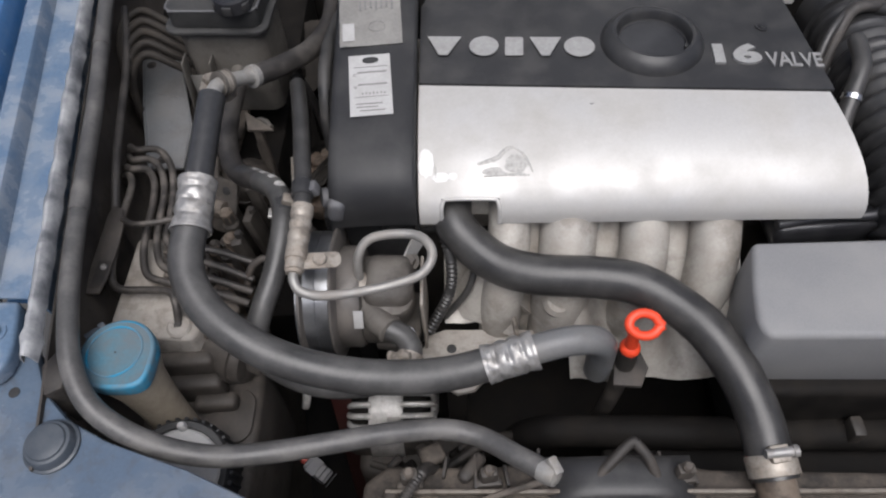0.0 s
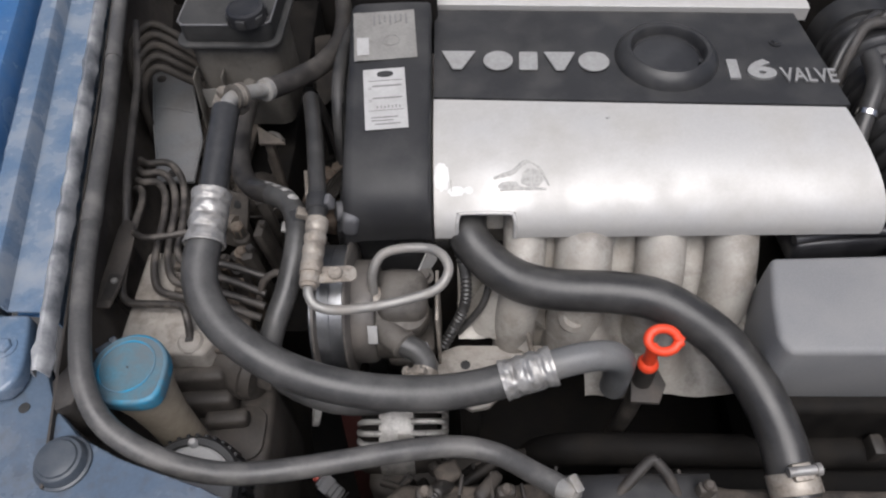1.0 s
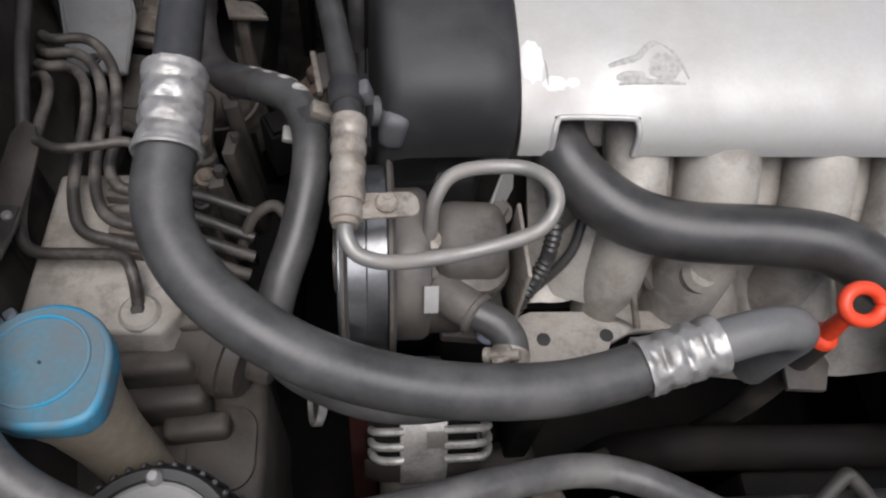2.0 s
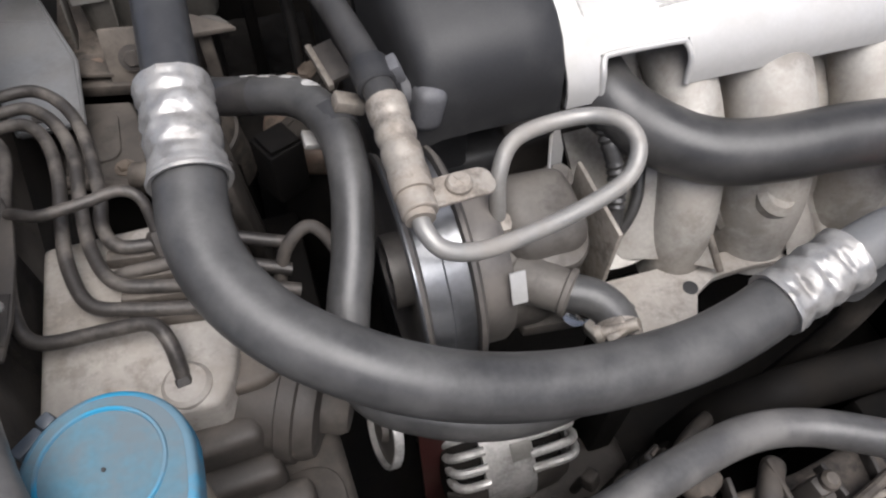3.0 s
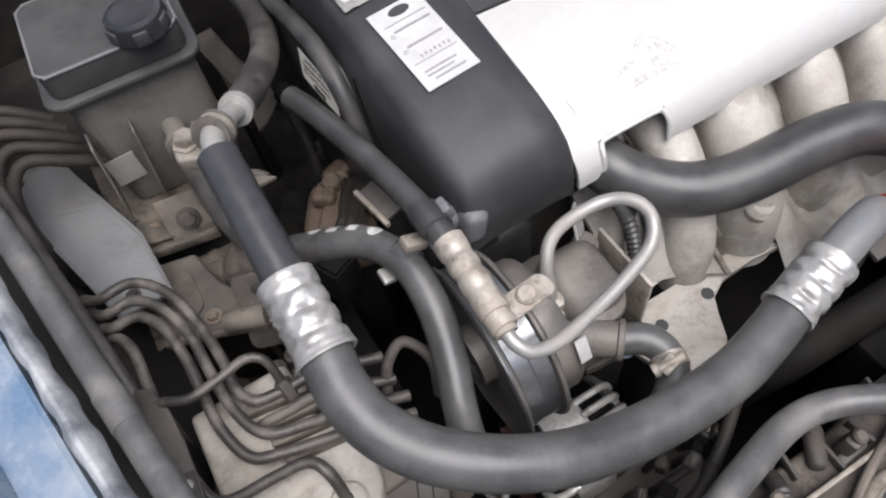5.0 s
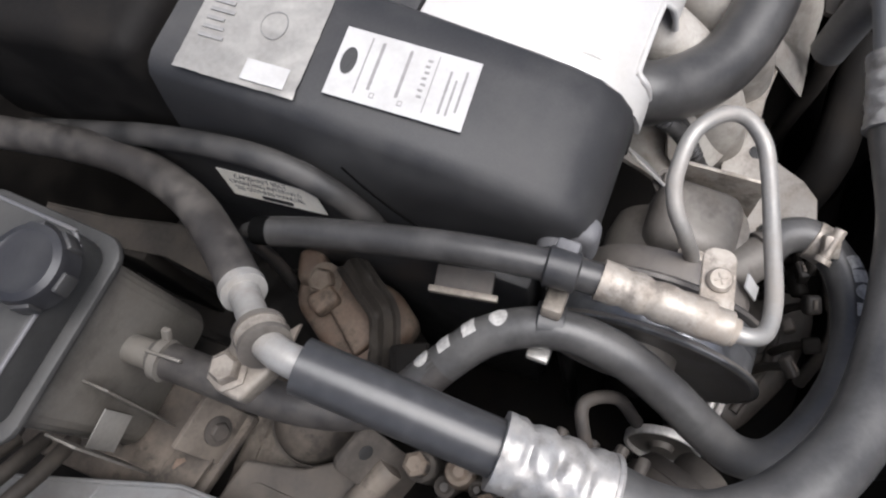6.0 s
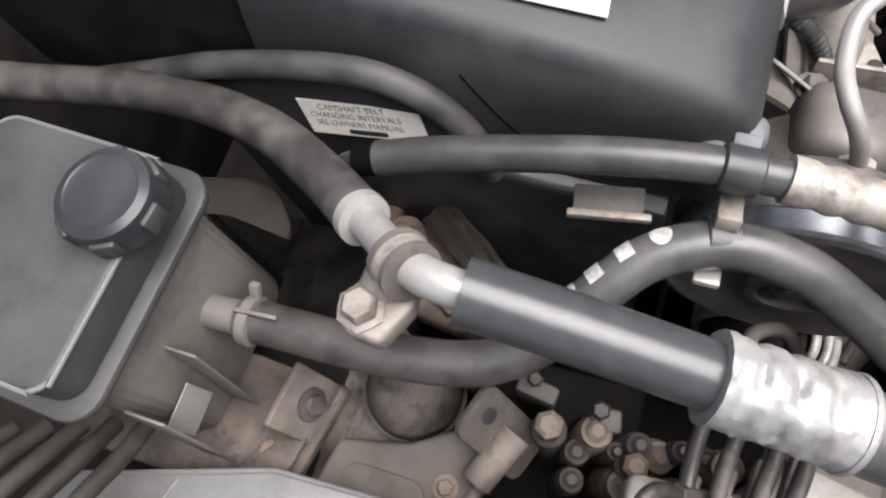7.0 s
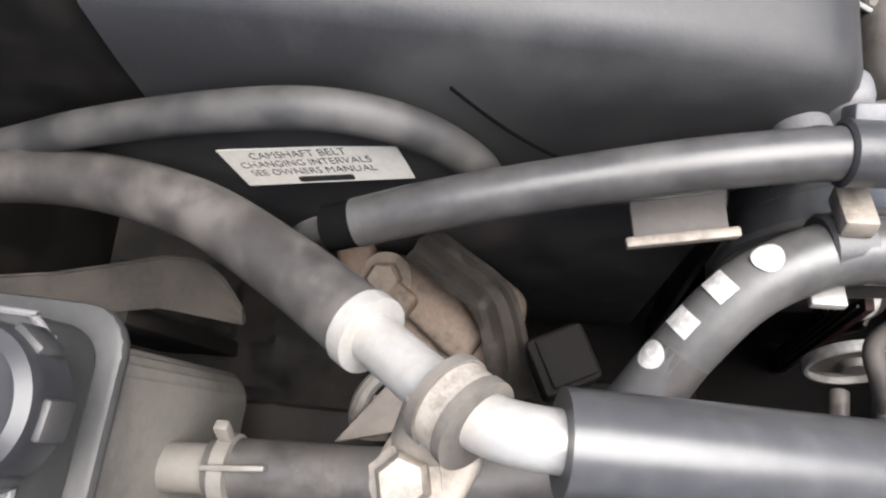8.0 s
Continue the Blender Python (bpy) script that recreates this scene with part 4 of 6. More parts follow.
# lighter tan than the top: the lit lip is put into the colour
part("rim", tube([(-0.2850, 0.5350, 0.789), (-0.2450, 0.5200, 0.789), (-0.2150, 0.5075, 0.789)], 0.0042, 12, 4), DUSTY, shelf_ledge)
bolt(shelf_ledge, axes((-0.2475, 0.5345, 0.7912), (0, 0, 1)), 0.0045, 0.004, RUST_TAN)
stay = thing("pipe_bracket", (-0.212, 0.514, 0.69), "tan steel pipe bracket with a bolt hole", "bracket")
# plate in darker brown, the shadow of the hoses above included
part("plate", prism(rounded(0.030, 0.062, 0.007), -0.002, 0.002, pose(-0.214, 0.514, 0.800, 58, 0, -20), bevel=0.0008), RAIL, stay)
part("foot", block((0.020, 0.014, 0.10), pose(-0.216, 0.522, 0.738, 0, 0, -15), 0.004, 2), RAIL, stay)
# lighter bar drawn for the ledge's lit front lip
part("barrel", tube([(-0.2405, 0.5200, 0.7975), (-0.2250, 0.5130, 0.8000), (-0.2120, 0.5070, 0.8020)], 0.0085, 18), DUSTY, stay, "light tan bar for the lit front lip of the ledge")
part("hole", lathe([(0.0045, 0), (0.0045, 0.0006), (0.004, 0.0008)], pose(-0.214, 0.514, 0.800, 58, 0, -20) @ pose(0.002, 0.018, 0.002), 20), INK, stay)
for k, (x, y, h, r) in enumerate(((-0.205, 0.492, 0.062, 0.009), (-0.208, 0.452, 0.055, 0.008))):
    u = thing("pipe_union", (x, y, 0.755), "dusty pale brake pipe union", "union", "brake pipe unions")
    part("body", lathe([(r, -0.067), (r, h * 0.7), (r * 0.75, h * 0.75), (r * 0.75, h * 0.95), (r * 0.5, h)], pose(x, y, 0.755, 4 * k, -3 * k, 0), 24), RAIL, u)
    part("nut", lathe([(r * 0.8, h * 0.8), (r * 0.8, h), (r * 0.5, h * 1.04)], pose(x, y, 0.755, 4 * k, -3 * k, 0), 6), RUST_TAN, u)

valves = thing("valve_row", (-0.19, 0.49, 0.755), "row of tan dusty valve posts under the hoses", "valves")
for k, (x, y, z) in enumerate([(-0.2056, 0.4878, 0.79), (-0.2103, 0.4762, 0.785), (-0.1998, 0.4694, 0.8), (-0.2051, 0.4575, 0.79), (-0.2004, 0.4484, 0.8), (-0.2016, 0.4372, 0.79), (-0.1978, 0.4294, 0.805), (-0.1966, 0.4162, 0.79), (-0.1987, 0.4073, 0.8), (-0.1981, 0.3946, 0.79), (-0.2243, 0.4755, 0.78), (-0.2197, 0.4509, 0.785), (-0.2141, 0.4278, 0.79), (-0.209, 0.4062, 0.785)]):
    w = 0.0095 + 0.003 * ((k * 7) % 3)
    part("post", joined(lathe([(w * 0.62, 0.688 - z), (w * 0.62, -0.010), (w * 0.52, -0.006), (w * 0.36, -0.002), (w * 0.34, 0.006), (w * 0.2, 0.008)], pose(x, y, z, 4, -3 * (k % 2), 0), 20), lathe([(w * 0.50, -0.004), (w * 0.50, 0.003), (w * 0.30, 0.0045)], pose(x, y, z, 4, -3 * (k % 2), 0), 20)), (RAIL, DUSTY_DARK, RUST_TAN)[k % 3], valves)

ret = thing("return_hose", (-0.12, 0.44, 0.84), "black rubber return hose with white printing", "hose")
ret_line = [(-0.2045, 0.640, 0.8615), (-0.2035, 0.615, 0.862), (-0.2030, 0.585, 0.863), (-0.2005, 0.555, 0.862), (-0.193, 0.525, 0.860), (-0.178, 0.503, 0.862), (-0.1555, 0.4865, 0.871), (-0.134, 0.466, 0.881), (-0.1225, 0.438, 0.884), (-0.1225, 0.408, 0.877), (-0.1295, 0.380, 0.862), (-0.138, 0.358, 0.850), (-0.143, 0.338, 0.838), (-0.136, 0.319, 0.829), (-0.112, 0.3035, 0.826), (-0.084, 0.2945, 0.824), (-0.055, 0.294, 0.822), (-0.028, 0.301, 0.820), (-0.012, 0.314, 0.820), (-0.0085, 0.328, 0.822), (-0.015, 0.340, 0.824), (-0.028, 0.347, 0.826)]
part("rubber_hose", tube(ret_line[5:], 0.0103, 24), HOSE, ret)
part("dusty_end", tube(ret_line[:7], 0.01035, 24), RUBBER_DUSTY, ret, "hose end grey brown with dust")
line = spline(ret_line, 40)


def hose_print(lo, hi, view, count=5):
    """Plain printed shapes along a stretch of the return hose, on the side towards view."""
    idx = [lo + (hi - lo) * (k + 0.5) / count for k in range(count)]
    for k, f in enumerate(idx):
        i = int(f)
        c, along = line[i], (line[i + 2] - line[i - 2]).normalized()
        out = Vector(view)
        out = (out - along * out.dot(along)).normalized()
        across = along.cross(out)
        bm = bmesh.new()
        kind = "disc" if k in (1, 4) else "bar"
        half, tall = 0.0046, 0.0052
        n = 7
        grid = [[None] * n for _ in range(n)]
        for a in range(n):
            for b in range(n):
                u, v = a / (n - 1) * 2 - 1, b / (n - 1) * 2 - 1
                if kind == "disc":
                    u, v = u * math.sqrt(1 - v * v / 2), v * math.sqrt(1 - u * u / 2)
                else:
                    u = u * 0.8
                ang = v * tall / 0.0105
                grid[a][b] = bm.verts.new(c + along * u * half + (out * math.cos(ang) + across * math.sin(ang)) * 0.01075)
        for a in range(n - 1):
            for b in range(n - 1):
                bm.faces.new((grid[a][b], grid[a + 1][b], grid[a + 1][b + 1], grid[a][b + 1]))
        bmesh.ops.recalc_face_normals(bm, faces=bm.faces)
        bmesh.ops.solidify(bm, geom=bm.faces[:], thickness=0.0002)
        part("print", bm, WHITE_PRINT, ret)


hose_print(6 * 40 - 34, 7 * 40 + 16, (-0.1, 0.92, 0.5))
hose_print(16 * 40 + 5, 17 * 40 + 20, (0.5, -0.3, 0.9), 4)

# ---- steering pump ----
pump = thing("steering_pump", (-0.03, 0.385, 0.78), "dusty cast steering pump with dark ribbed pulley", "pump")
X = (1, 0, 0)
PC = axes((-0.1075, 0.395, 0.812), X) @ Matrix.Diagonal((1.10, 1.10, 1, 1))
part("pulley", lathe([(0.0, 0.010), (0.020, 0.010), (0.024, 0.006), (0.046, 0.004), (0.052, 0.002), (0.0555, 0.0), (0.0580, 0.0005), (0.0585, 0.002), (0.0580, 0.004), (0.055, 0.005), (0.0535, 0.006)], PC, 72), PULLEY, pump, "dark steel pulley face", sharp=25)
part("belt_track", lathe([(0.052, 0.006), (0.0535, 0.006), (0.0535, 0.016), (0.0531, 0.0165), (0.0535, 0.017), (0.0535, 0.028), (0.052, 0.028)], PC, 72, True), TRACK, pump, "polished steel belt track")
part("rim", lathe([(0.0535, 0.0285), (0.0570, 0.029), (0.0575, 0.031), (0.055, 0.033), (0.02, 0.034), (0.02, 0.029)], PC, 72, True), PULLEY, pump)
part("rim_edge", lathe([(0.0572, 0.0), (0.0590, 0.0008), (0.0590, 0.0018), (0.0572, 0.0026)], PC, 72, True), TRACK, pump)
part("hub", lathe([(0.019, -0.004), (0.019, 0.010), (0.015, 0.010), (0.015, -0.004)], PC, 36, True), PULLEY, pump)
part("hub_bolt", lathe([(0.010, 0.0), (0.010, 0.011), (0.006, -0.003)][::-1], PC, 6), PULLEY, pump)
part("barrel", lathe([(0.030, -0.002), (0.047, 0.0), (0.0485, 0.003), (0.0485, 0.020), (0.046, 0.024), (0.034, 0.026)], axes((-0.078, 0.393, 0.808), X), 48), PULLEY, pump, "dull dark barrel behind the pulley")
part("pump_body", joined(lathe([(0.034, -0.004), (0.041, 0.0), (0.042, 0.02), (0.039, 0.034), (0.028, 0.040), (0.0, 0.041)], axes((-0.056, 0.392, 0.803), X), 40), block((0.046, 0.050, 0.052), pose(-0.030, 0.390, 0.828, 6, 4, 0), 0.013, 4)), PUMP, pump, "oil stained cast pump body")
part("valve_housing", joined(lathe([(0.0185, -0.04), (0.0185, -0.003), (0.0165, 0.0), (0.008, 0.0012), (0.0, 0.0015)], axes((-0.0235, 0.3735, 0.838), (0.08, -0.32, 1)), 32), lathe([(0.0192, -0.016), (0.0198, -0.015), (0.0198, -0.011), (0.0192, -0.010)], axes((-0.0235, 0.3735, 0.838), (0.08, -0.32, 1)), 32, True)), PUMP, pump, "dirty round valve housing")
part("web", prism([(-0.045, 0.352), (-0.010, 0.348), (-0.002, 0.366), (-0.004, 0.408), (-0.03, 0.418), (-0.05, 0.41)], 0.776, 0.786, bevel=0.002), PUMP, pump)
for x, y, z, r in ((-0.010, 0.408, 0.842, 0.006),):
    bolt(pump, axes((x, y, z), (0, -0.2, 1)), r, 0.007, PUMP)
part("bracket_strip", prism([(0.0, 0.0), (0.010, 0.002), (0.013, 0.030), (0.006, 0.040), (-0.002, 0.030)], 0, 0.002, pose(-0.020, 0.402, 0.846, 20, 55, -10), bevel=0.0005, segments=1), WHITE_METAL, pump, "bright bent steel strip")
part("union", lathe([(0.0118, -0.02), (0.0118, -0.004), (0.0092, -0.003), (0.0092, 0.004), (0.0050, 0.006)], axes((-0.0545, 0.3845, 0.846), (0, 0.1, 1)), 6), CRIMP_TAN, pump, "stained brass union")
part("tag", block((0.0085, 0.0012, 0.018), pose(-0.0545, 0.3505, 0.8375, -30, 0, 0), 0.0003), PAPER, pump, "small white tag")
part("inlet", joined(tube([(-0.048, 0.366, 0.824), (-0.036, 0.354, 0.8255), (-0.026, 0.345, 0.826)], lambda t: 0.0136 - 0.0022 * t, 28), lathe([(0.0118, -0.0022), (0.0134, -0.0014), (0.0134, 0.0014), (0.0118, 0.0022)], axes((-0.0275, 0.3465, 0.826), (0.72, -0.69, 0.05)), 36, True)), PUMP, pump, "dusty brown inlet neck")
clamp_ring = part("hose_clamp", lathe([(0.0105, -0.005), (0.0114, -0.0046), (0.0114, 0.0046), (0.0105, 0.005)], axes((-0.0100, 0.3195, 0.8205), (0.25, 0.95, 0.1)), 32, True), CRIMP_TAN, pump, "stained hose clamp")
part("screw_housing", block((0.013, 0.009, 0.007), pose(-0.0165, 0.3160, 0.8335, 0, -28, 12), 0.0016, 2), CRIMP_TAN, clamp_ring)
part("screw", lathe([(0.0034, -0.010), (0.0034, 0.007), (0.0046, 0.0075), (0.0046, 0.0105), (0.0, 0.011)], axes((-0.0165, 0.3160, 0.8345), (-0.9, 0.2, -0.4)), 12), CRIMP_TAN, clamp_ring)
part("lug", block((0.0028, 0.052, 0.085), pose(0.002, 0.383, 0.808, 0, 0, 0), 0.001), CRIMP_TAN, pump)
for y, z in ((0.352, 0.795), (0.345, 0.815), (0.372, 0.775)):
    bolt(pump, axes((-0.015, y, z), (0.2, -0.6, 0.7)), 0.007, 0.010, BRIGHT)
belt = thing("drive_belt", (-0.09, 0.37, 0.43), "dark maroon backed ribbed drive belt round the pulley", "belt")
part("front_run", joined(sheet([[(x, 0.3663 - 0.0598 * t, 0.73 - t * 0.32) for t in [k / 10 for k in range(11)]] for x in (-0.1085, -0.1040, -0.0980, -0.0920, -0.0878)], 0.004)), BELT_RED, belt, "dull maroon belt back")
part("rear_run", block((0.021, 0.004, 0.36), pose(-0.0805, 0.440, 0.62, -4, 0, 0), 0.001), BELT, belt)
for k in range(5):
    part("groove", tube([(-0.1065 + 0.004 * k, 0.3700, 0.73), (-0.1065 + 0.004 * k, 0.3401, 0.57), (-0.1065 + 0.004 * k, 0.3140, 0.43)], 0.0009, 6), BELT, belt)
idler = thing("idler_pulley", (-0.12, 0.36, 0.66), "bright steel idler pulley beside the belt", "pulley")
part("rim", lathe([(0.0238, 0.0), (0.0255, 0.0), (0.0262, 0.001), (0.0262, 0.006), (0.0238, 0.007)], axes((-0.133, 0.356, 0.690), (1, 0.05, -0.28)), 44, True), ALLOY, idler)
part("hub", lathe([(0.0239, 0.004), (0.012, 0.002), (0.009, 0.003), (0.007, -0.001), (0.0, -0.001)], axes((-0.133, 0.356, 0.690), (1, 0.05, -0.28)), 32), PULLEY, idler)

# ---- alternator ----
alt = thing("alternator", (-0.035, 0.34, 0.6), "bright finned alternator below the hoses", "alternator")
part("casing", lathe([(0.02, -0.046), (0.038, -0.044), (0.044, -0.036), (0.046, -0.02), (0.046, 0.02), (0.044, 0.036), (0.038, 0.044), (0.0, 0.046)], axes((-0.050, 0.360, 0.605), X), 40), OILY_SHADE, alt)
ALT = (-0.050, 0.360, 0.605)


def round_alt(x, r, a):
    """A point of the alternator's skin: along the axis, out from it and round it."""
    return (x, ALT[1] - r * math.cos(radians(a)), ALT[2] + r * math.sin(radians(a)))


for end, inner in ((-0.092, -0.066), (0.004, -0.034)):
    out = 1 if inner > end else -1
    part("hub_ring", lathe([(0.026, -0.003), (0.036, -0.003), (0.037, 0.0), (0.036, 0.003), (0.026, 0.003)], axes((end + 0.002 * out, ALT[1], ALT[2]), X), 40, True), ALLOY, alt)
    part("shoulder_ring", lathe([(0.047, -0.003), (0.0528, -0.0025), (0.0528, 0.0025), (0.047, 0.003)], axes((inner, ALT[1], ALT[2]), X), 48, True), ALLOY, alt)
    for k in range(4 if out > 0 else 6):
        a = 34 + 13.5 * k
        fin = [round_alt(end + 0.001 * out, 0.034, a), round_alt(end + 0.001 * out, 0.042, a), round_alt(end + 0.0045 * out, 0.0492, a), round_alt(end + 0.0125 * out, 0.0522, a), round_alt(inner, 0.0525, a)]
        part("fin", tube(fin, 0.0033, 10, 4), ALLOY, alt)
belly = [[round_alt(ALT[0] + 0.047 * u, 0.0512 - 0.006 * u ** 6, -70 + 98 * j / 14) for u in [i / 5 - 1 for i in range(11)]] for j in range(15)]
part("belly", sheet(belly, 0.002), RAIL, alt, "dirty brown lower casing")
part("centre_band", lathe([(0.046, -0.017), (0.0531, -0.016), (0.0531, 0.015), (0.046, 0.016)], axes((-0.050, 0.360, 0.605), X), 48), ALLOY, alt, "bright alloy band")
part("label", block((0.016, 0.014, 0.0006), pose(-0.040, 0.3275, 0.6485, 40, 0, 0), 0.0002), PAPER_GREY, alt)

# ---- bracket plate with two holes ----
plate = thing("mounting_bracket", (0.04, 0.35, 0.74), "flat dusty steel bracket with two round holes", "bracket")
outline = [(-0.004, 0.352), (0.004, 0.372), (0.020, 0.3775), (0.050, 0.3768), (0.075, 0.3770), (0.110, 0.3755), (0.140, 0.372), (0.142, 0.358), (0.115, 0.361), (0.088, 0.360), (0.073, 0.353), (0.066, 0.341), (0.058, 0.324), (0.047, 0.313), (0.031, 0.310), (0.012, 0.322), (0.002, 0.336)]
part("plate", prism(outline, 0.760, 0.7665, bevel=0.0012), DUSTY_LIGHT, plate)
for x, y in ((0.026, 0.356), (0.070, 0.3575)):
    part("hole", lathe([(0.0048, 0), (0.0048, 0.0006), (0.004, 0.0008)], pose(x, y, 0.7663), 20), INK, plate)
part("stay", block((0.02, 0.05, 0.18), pose(0.03, 0.35, 0.665), 0.003), OILY_SHADE, plate)

# ---- inlet manifold ----
manifold = thing("inlet_manifold", (0.18, 0.4, 0.7), "dusty cast aluminium inlet manifold with four runners", "manifold")
for k, x in enumerate((0.083, 0.138, 0.209, 0.274)):
    w = (0.020, 0.0265, 0.0225, 0.023)[k]
    part("runner", tube([(x + 0.004, 0.50, 0.868), (x + 0.002, 0.465, 0.862), (x, 0.435, 0.846), (x - 0.003, 0.41, 0.822), (x - 0.008, 0.392, 0.79), (x - 0.01, 0.385, 0.75)], w, 28), CAST, manifold)
rows = []
for i in range(61):
    x = 0.020 + 0.29 * i / 60
    row = []
    for j in range(31):
        y = (0.384 if x < 0.14 else 0.335) + (0.076 if x < 0.14 else 0.125) * j / 30
        z = 0.730 + 0.085 * ((y - 0.335) / 0.125) ** 0.9
        hump = max(math.exp(-((x - c - 0.02 * (0.46 - y) / 0.1 * 0.6) / 0.021) ** 2) for c in (0.075, 0.135, 0.205, 0.270))
        z += 0.042 * hump * math.sin(math.pi * min(1.0, max(0.0, (y - 0.325) / 0.13)))
        z += 0.003 * noise.noise(Vector((x * 45, y * 45, 2))) + 0.0012 * noise.noise(Vector((x * 140, y * 140, 5)))
        row.append((x, y, z))
    rows.append(row)
web = [[(x - 0.004 * (k > 1), y, z) for k, (y, z) in enumerate(((0.470, 0.852), (0.450, 0.845), (0.430, 0.830), (0.410, 0.808), (0.394, 0.780), (0.386, 0.745)))] for x in [0.066 + 0.022 * i for i in range(11)]]
part("web", sheet(web, 0.004), CAST, manifold)
part("plenum", sheet(rows, 0.004), CAST, manifold, sharp=50)
fin_line = spline([(0.0905, 0.3605, 0.772), (0.0855, 0.376, 0.790), (0.0795, 0.393, 0.808), (0.0740, 0.412, 0.826), (0.0720, 0.432, 0.843)], 6)
fin_rows = [[Vector(p).lerp(Vector((0.030 + 0.004 * i / len(fin_line), 0.392 + 0.022 * i / len(fin_line), 0.766 + 0.03 * i / len(fin_line))), f) + Vector((0, 0, 0.006 * math.sin(math.pi * f))) for f in [j / 10 for j in range(11)]] for i, p in enumerate(fin_line)]
part("side_panel", sheet(fin_rows, 0.003), CAST, manifold, "smooth tan panel below the runners", sharp=60)
part("edge_rib", tube(fin_line, 0.0024, 12, 1), FLANGE, manifold, "pale raised rib")
part("boss", lathe([(0.009, -0.01), (0.009, 0.008), (0.006, 0.010), (0.0, 0.010)], axes((0.158, 0.443, 0.842), (0, -0.5, 0.8)), 24), CRIMP, manifold)
part("boss", lathe([(0.014, -0.02), (0.014, 0.012), (0.010, 0.016), (0.0, 0.016)], axes((0.125, 0.385, 0.80), (0.1, -0.4, 0.9)), 28), CAST, manifold)
part("flange", block((0.30, 0.012, 0.05), pose(0.18, 0.478, 0.858, -35, 0, -1), 0.003), CAST, manifold)
loom_a = thing("sensor_lead", (0.03, 0.40, 0.78), "black ribbed sensor lead between pump and manifold", "cable")
part("sleeve", tube([(0.022, 0.43, 0.86), (0.028, 0.41, 0.835), (0.026, 0.395, 0.81), (0.015, 0.382, 0.79), (0.005, 0.372, 0.775)], lambda t: 0.0052 + 0.0007 * math.sin(160 * t), 14, 14), RUBBER, loom_a)
part("lead", tube([(0.055, 0.44, 0.85), (0.05, 0.415, 0.82), (0.042, 0.40, 0.80), (0.02, 0.39, 0.77)], 0.0035, 12), RUBBER, loom_a)

# ---- coolant hose ----
cool = thing("coolant_hose", (0.2, 0.36, 0.8), "thick black coolant hose with corroded band clamp", "hose")
part("rubber_hose", tube([(0.030, 0.470, 0.862), (0.031, 0.440, 0.861), (0.046, 0.420, 0.853), (0.072, 0.400, 0.847), (0.107, 0.388, 0.847), (0.155, 0.382, 0.850), (0.190, 0.374, 0.851), (0.218, 0.360, 0.845), (0.246, 0.340, 0.834), (0.266, 0.314, 0.823), (0.278, 0.287, 0.814), (0.284, 0.262, 0.808), (0.287, 0.238, 0.800), (0.2895, 0.219, 0.794)], 0.0188, 36), RUBBER, cool)
band_at = Vector((0.2882, 0.2300, 0.7975))
band = part("band_clamp", lathe([(0.0192, -0.009), (0.0205, -0.0085), (0.0205, 0.0085), (0.0192, 0.009)], axes(band_at, (0.12, -1, -0.3)), 40), CRIMP_TAN, cool, "corroded steel band clamp")
part("screw_housing", block((0.016, 0.014, 0.008), pose(0.287, 0.232, 0.8190, 15, 0, 8), 0.002), CRIMP_TAN, band)
part("screw", lathe([(0.004, -0.012), (0.004, 0.010), (0.005, 0.010), (0.005, 0.014)], axes((0.287, 0.232, 0.8220), (1, 0.1, 0)), 12), CRIMP, band)
part("neck", tube([(0.288, 0.228, 0.7965), (0.2905, 0.206, 0.789), (0.292, 0.18, 0.778)], 0.0160, 28), RUST_TAN, cool, "brown corroded neck")

# ---- dipstick ----
dip = thing("dipstick", (0.188, 0.33, 0.80), "orange dipstick with a ring handle in a dark tube", "dipstick")
ring_pose = frame_on((0.1890, 0.3290, 0.8585), (0.209, 0.329, 0.8555), (0.189, 0.343, 0.8675))
part("handle", tube([ring_pose @ Vector((0.0128 * math.cos(a) + (0.003 if abs(a - 0.0) < 0.1 or abs(a - 2 * math.pi) < 0.1 else 0), 0.0095 * math.sin(a), 0)) for a in [2 * math.pi * k / 20 for k in range(21)]], 0.0041, 12, 4), ORANGE, dip)
part("stem", joined(tube([(0.1805, 0.3250, 0.8545), (0.1820, 0.3255, 0.842), (0.1832, 0.3262, 0.824)], lambda t: 0.0048 + 0.0012 * t, 16), lathe([(0.0088, -0.004), (0.0092, -0.001), (0.0082, 0.002), (0.0062, 0.004), (0.0, 0.0045)], axes((0.1832, 0.3262, 0.824), (0.05, 0.05, 1)), 28)), ORANGE, dip)
part("guide_tube", tube([(0.1832, 0.3262, 0.822), (0.184, 0.326, 0.79), (0.180, 0.322, 0.72), (0.175, 0.33, 0.62)], lambda t: 0.009 - 0.002 * t, 18), CAST_DARK, dip)
part("bracket", prism([(0.171, 0.306), (0.196, 0.304), (0.205, 0.322), (0.198, 0.345), (0.177, 0.342)], 0.785, 0.79, bevel=0.001), DUSTY_DARK, dip)

# ---- air box ----
box = thing("air_filter_box", (0.40, 0.35, 0.7), "matt grey black plastic air filter box", "air box")
part("lid", prism([(0.292, 0.402), (0.282, 0.36), (0.2765, 0.322), (0.283, 0.309), (0.56, 0.304), (0.575, 0.404)], 0.785, 0.871, bevel=0.006, segments=4), AIRBOX, box, "matt grey lid")
# base near-black: the dark gap under the lid is in its colour
part("base", block((0.28, 0.12, 0.10), pose(0.43, 0.355, 0.738), 0.008, 3), OILY_SHADE, box)
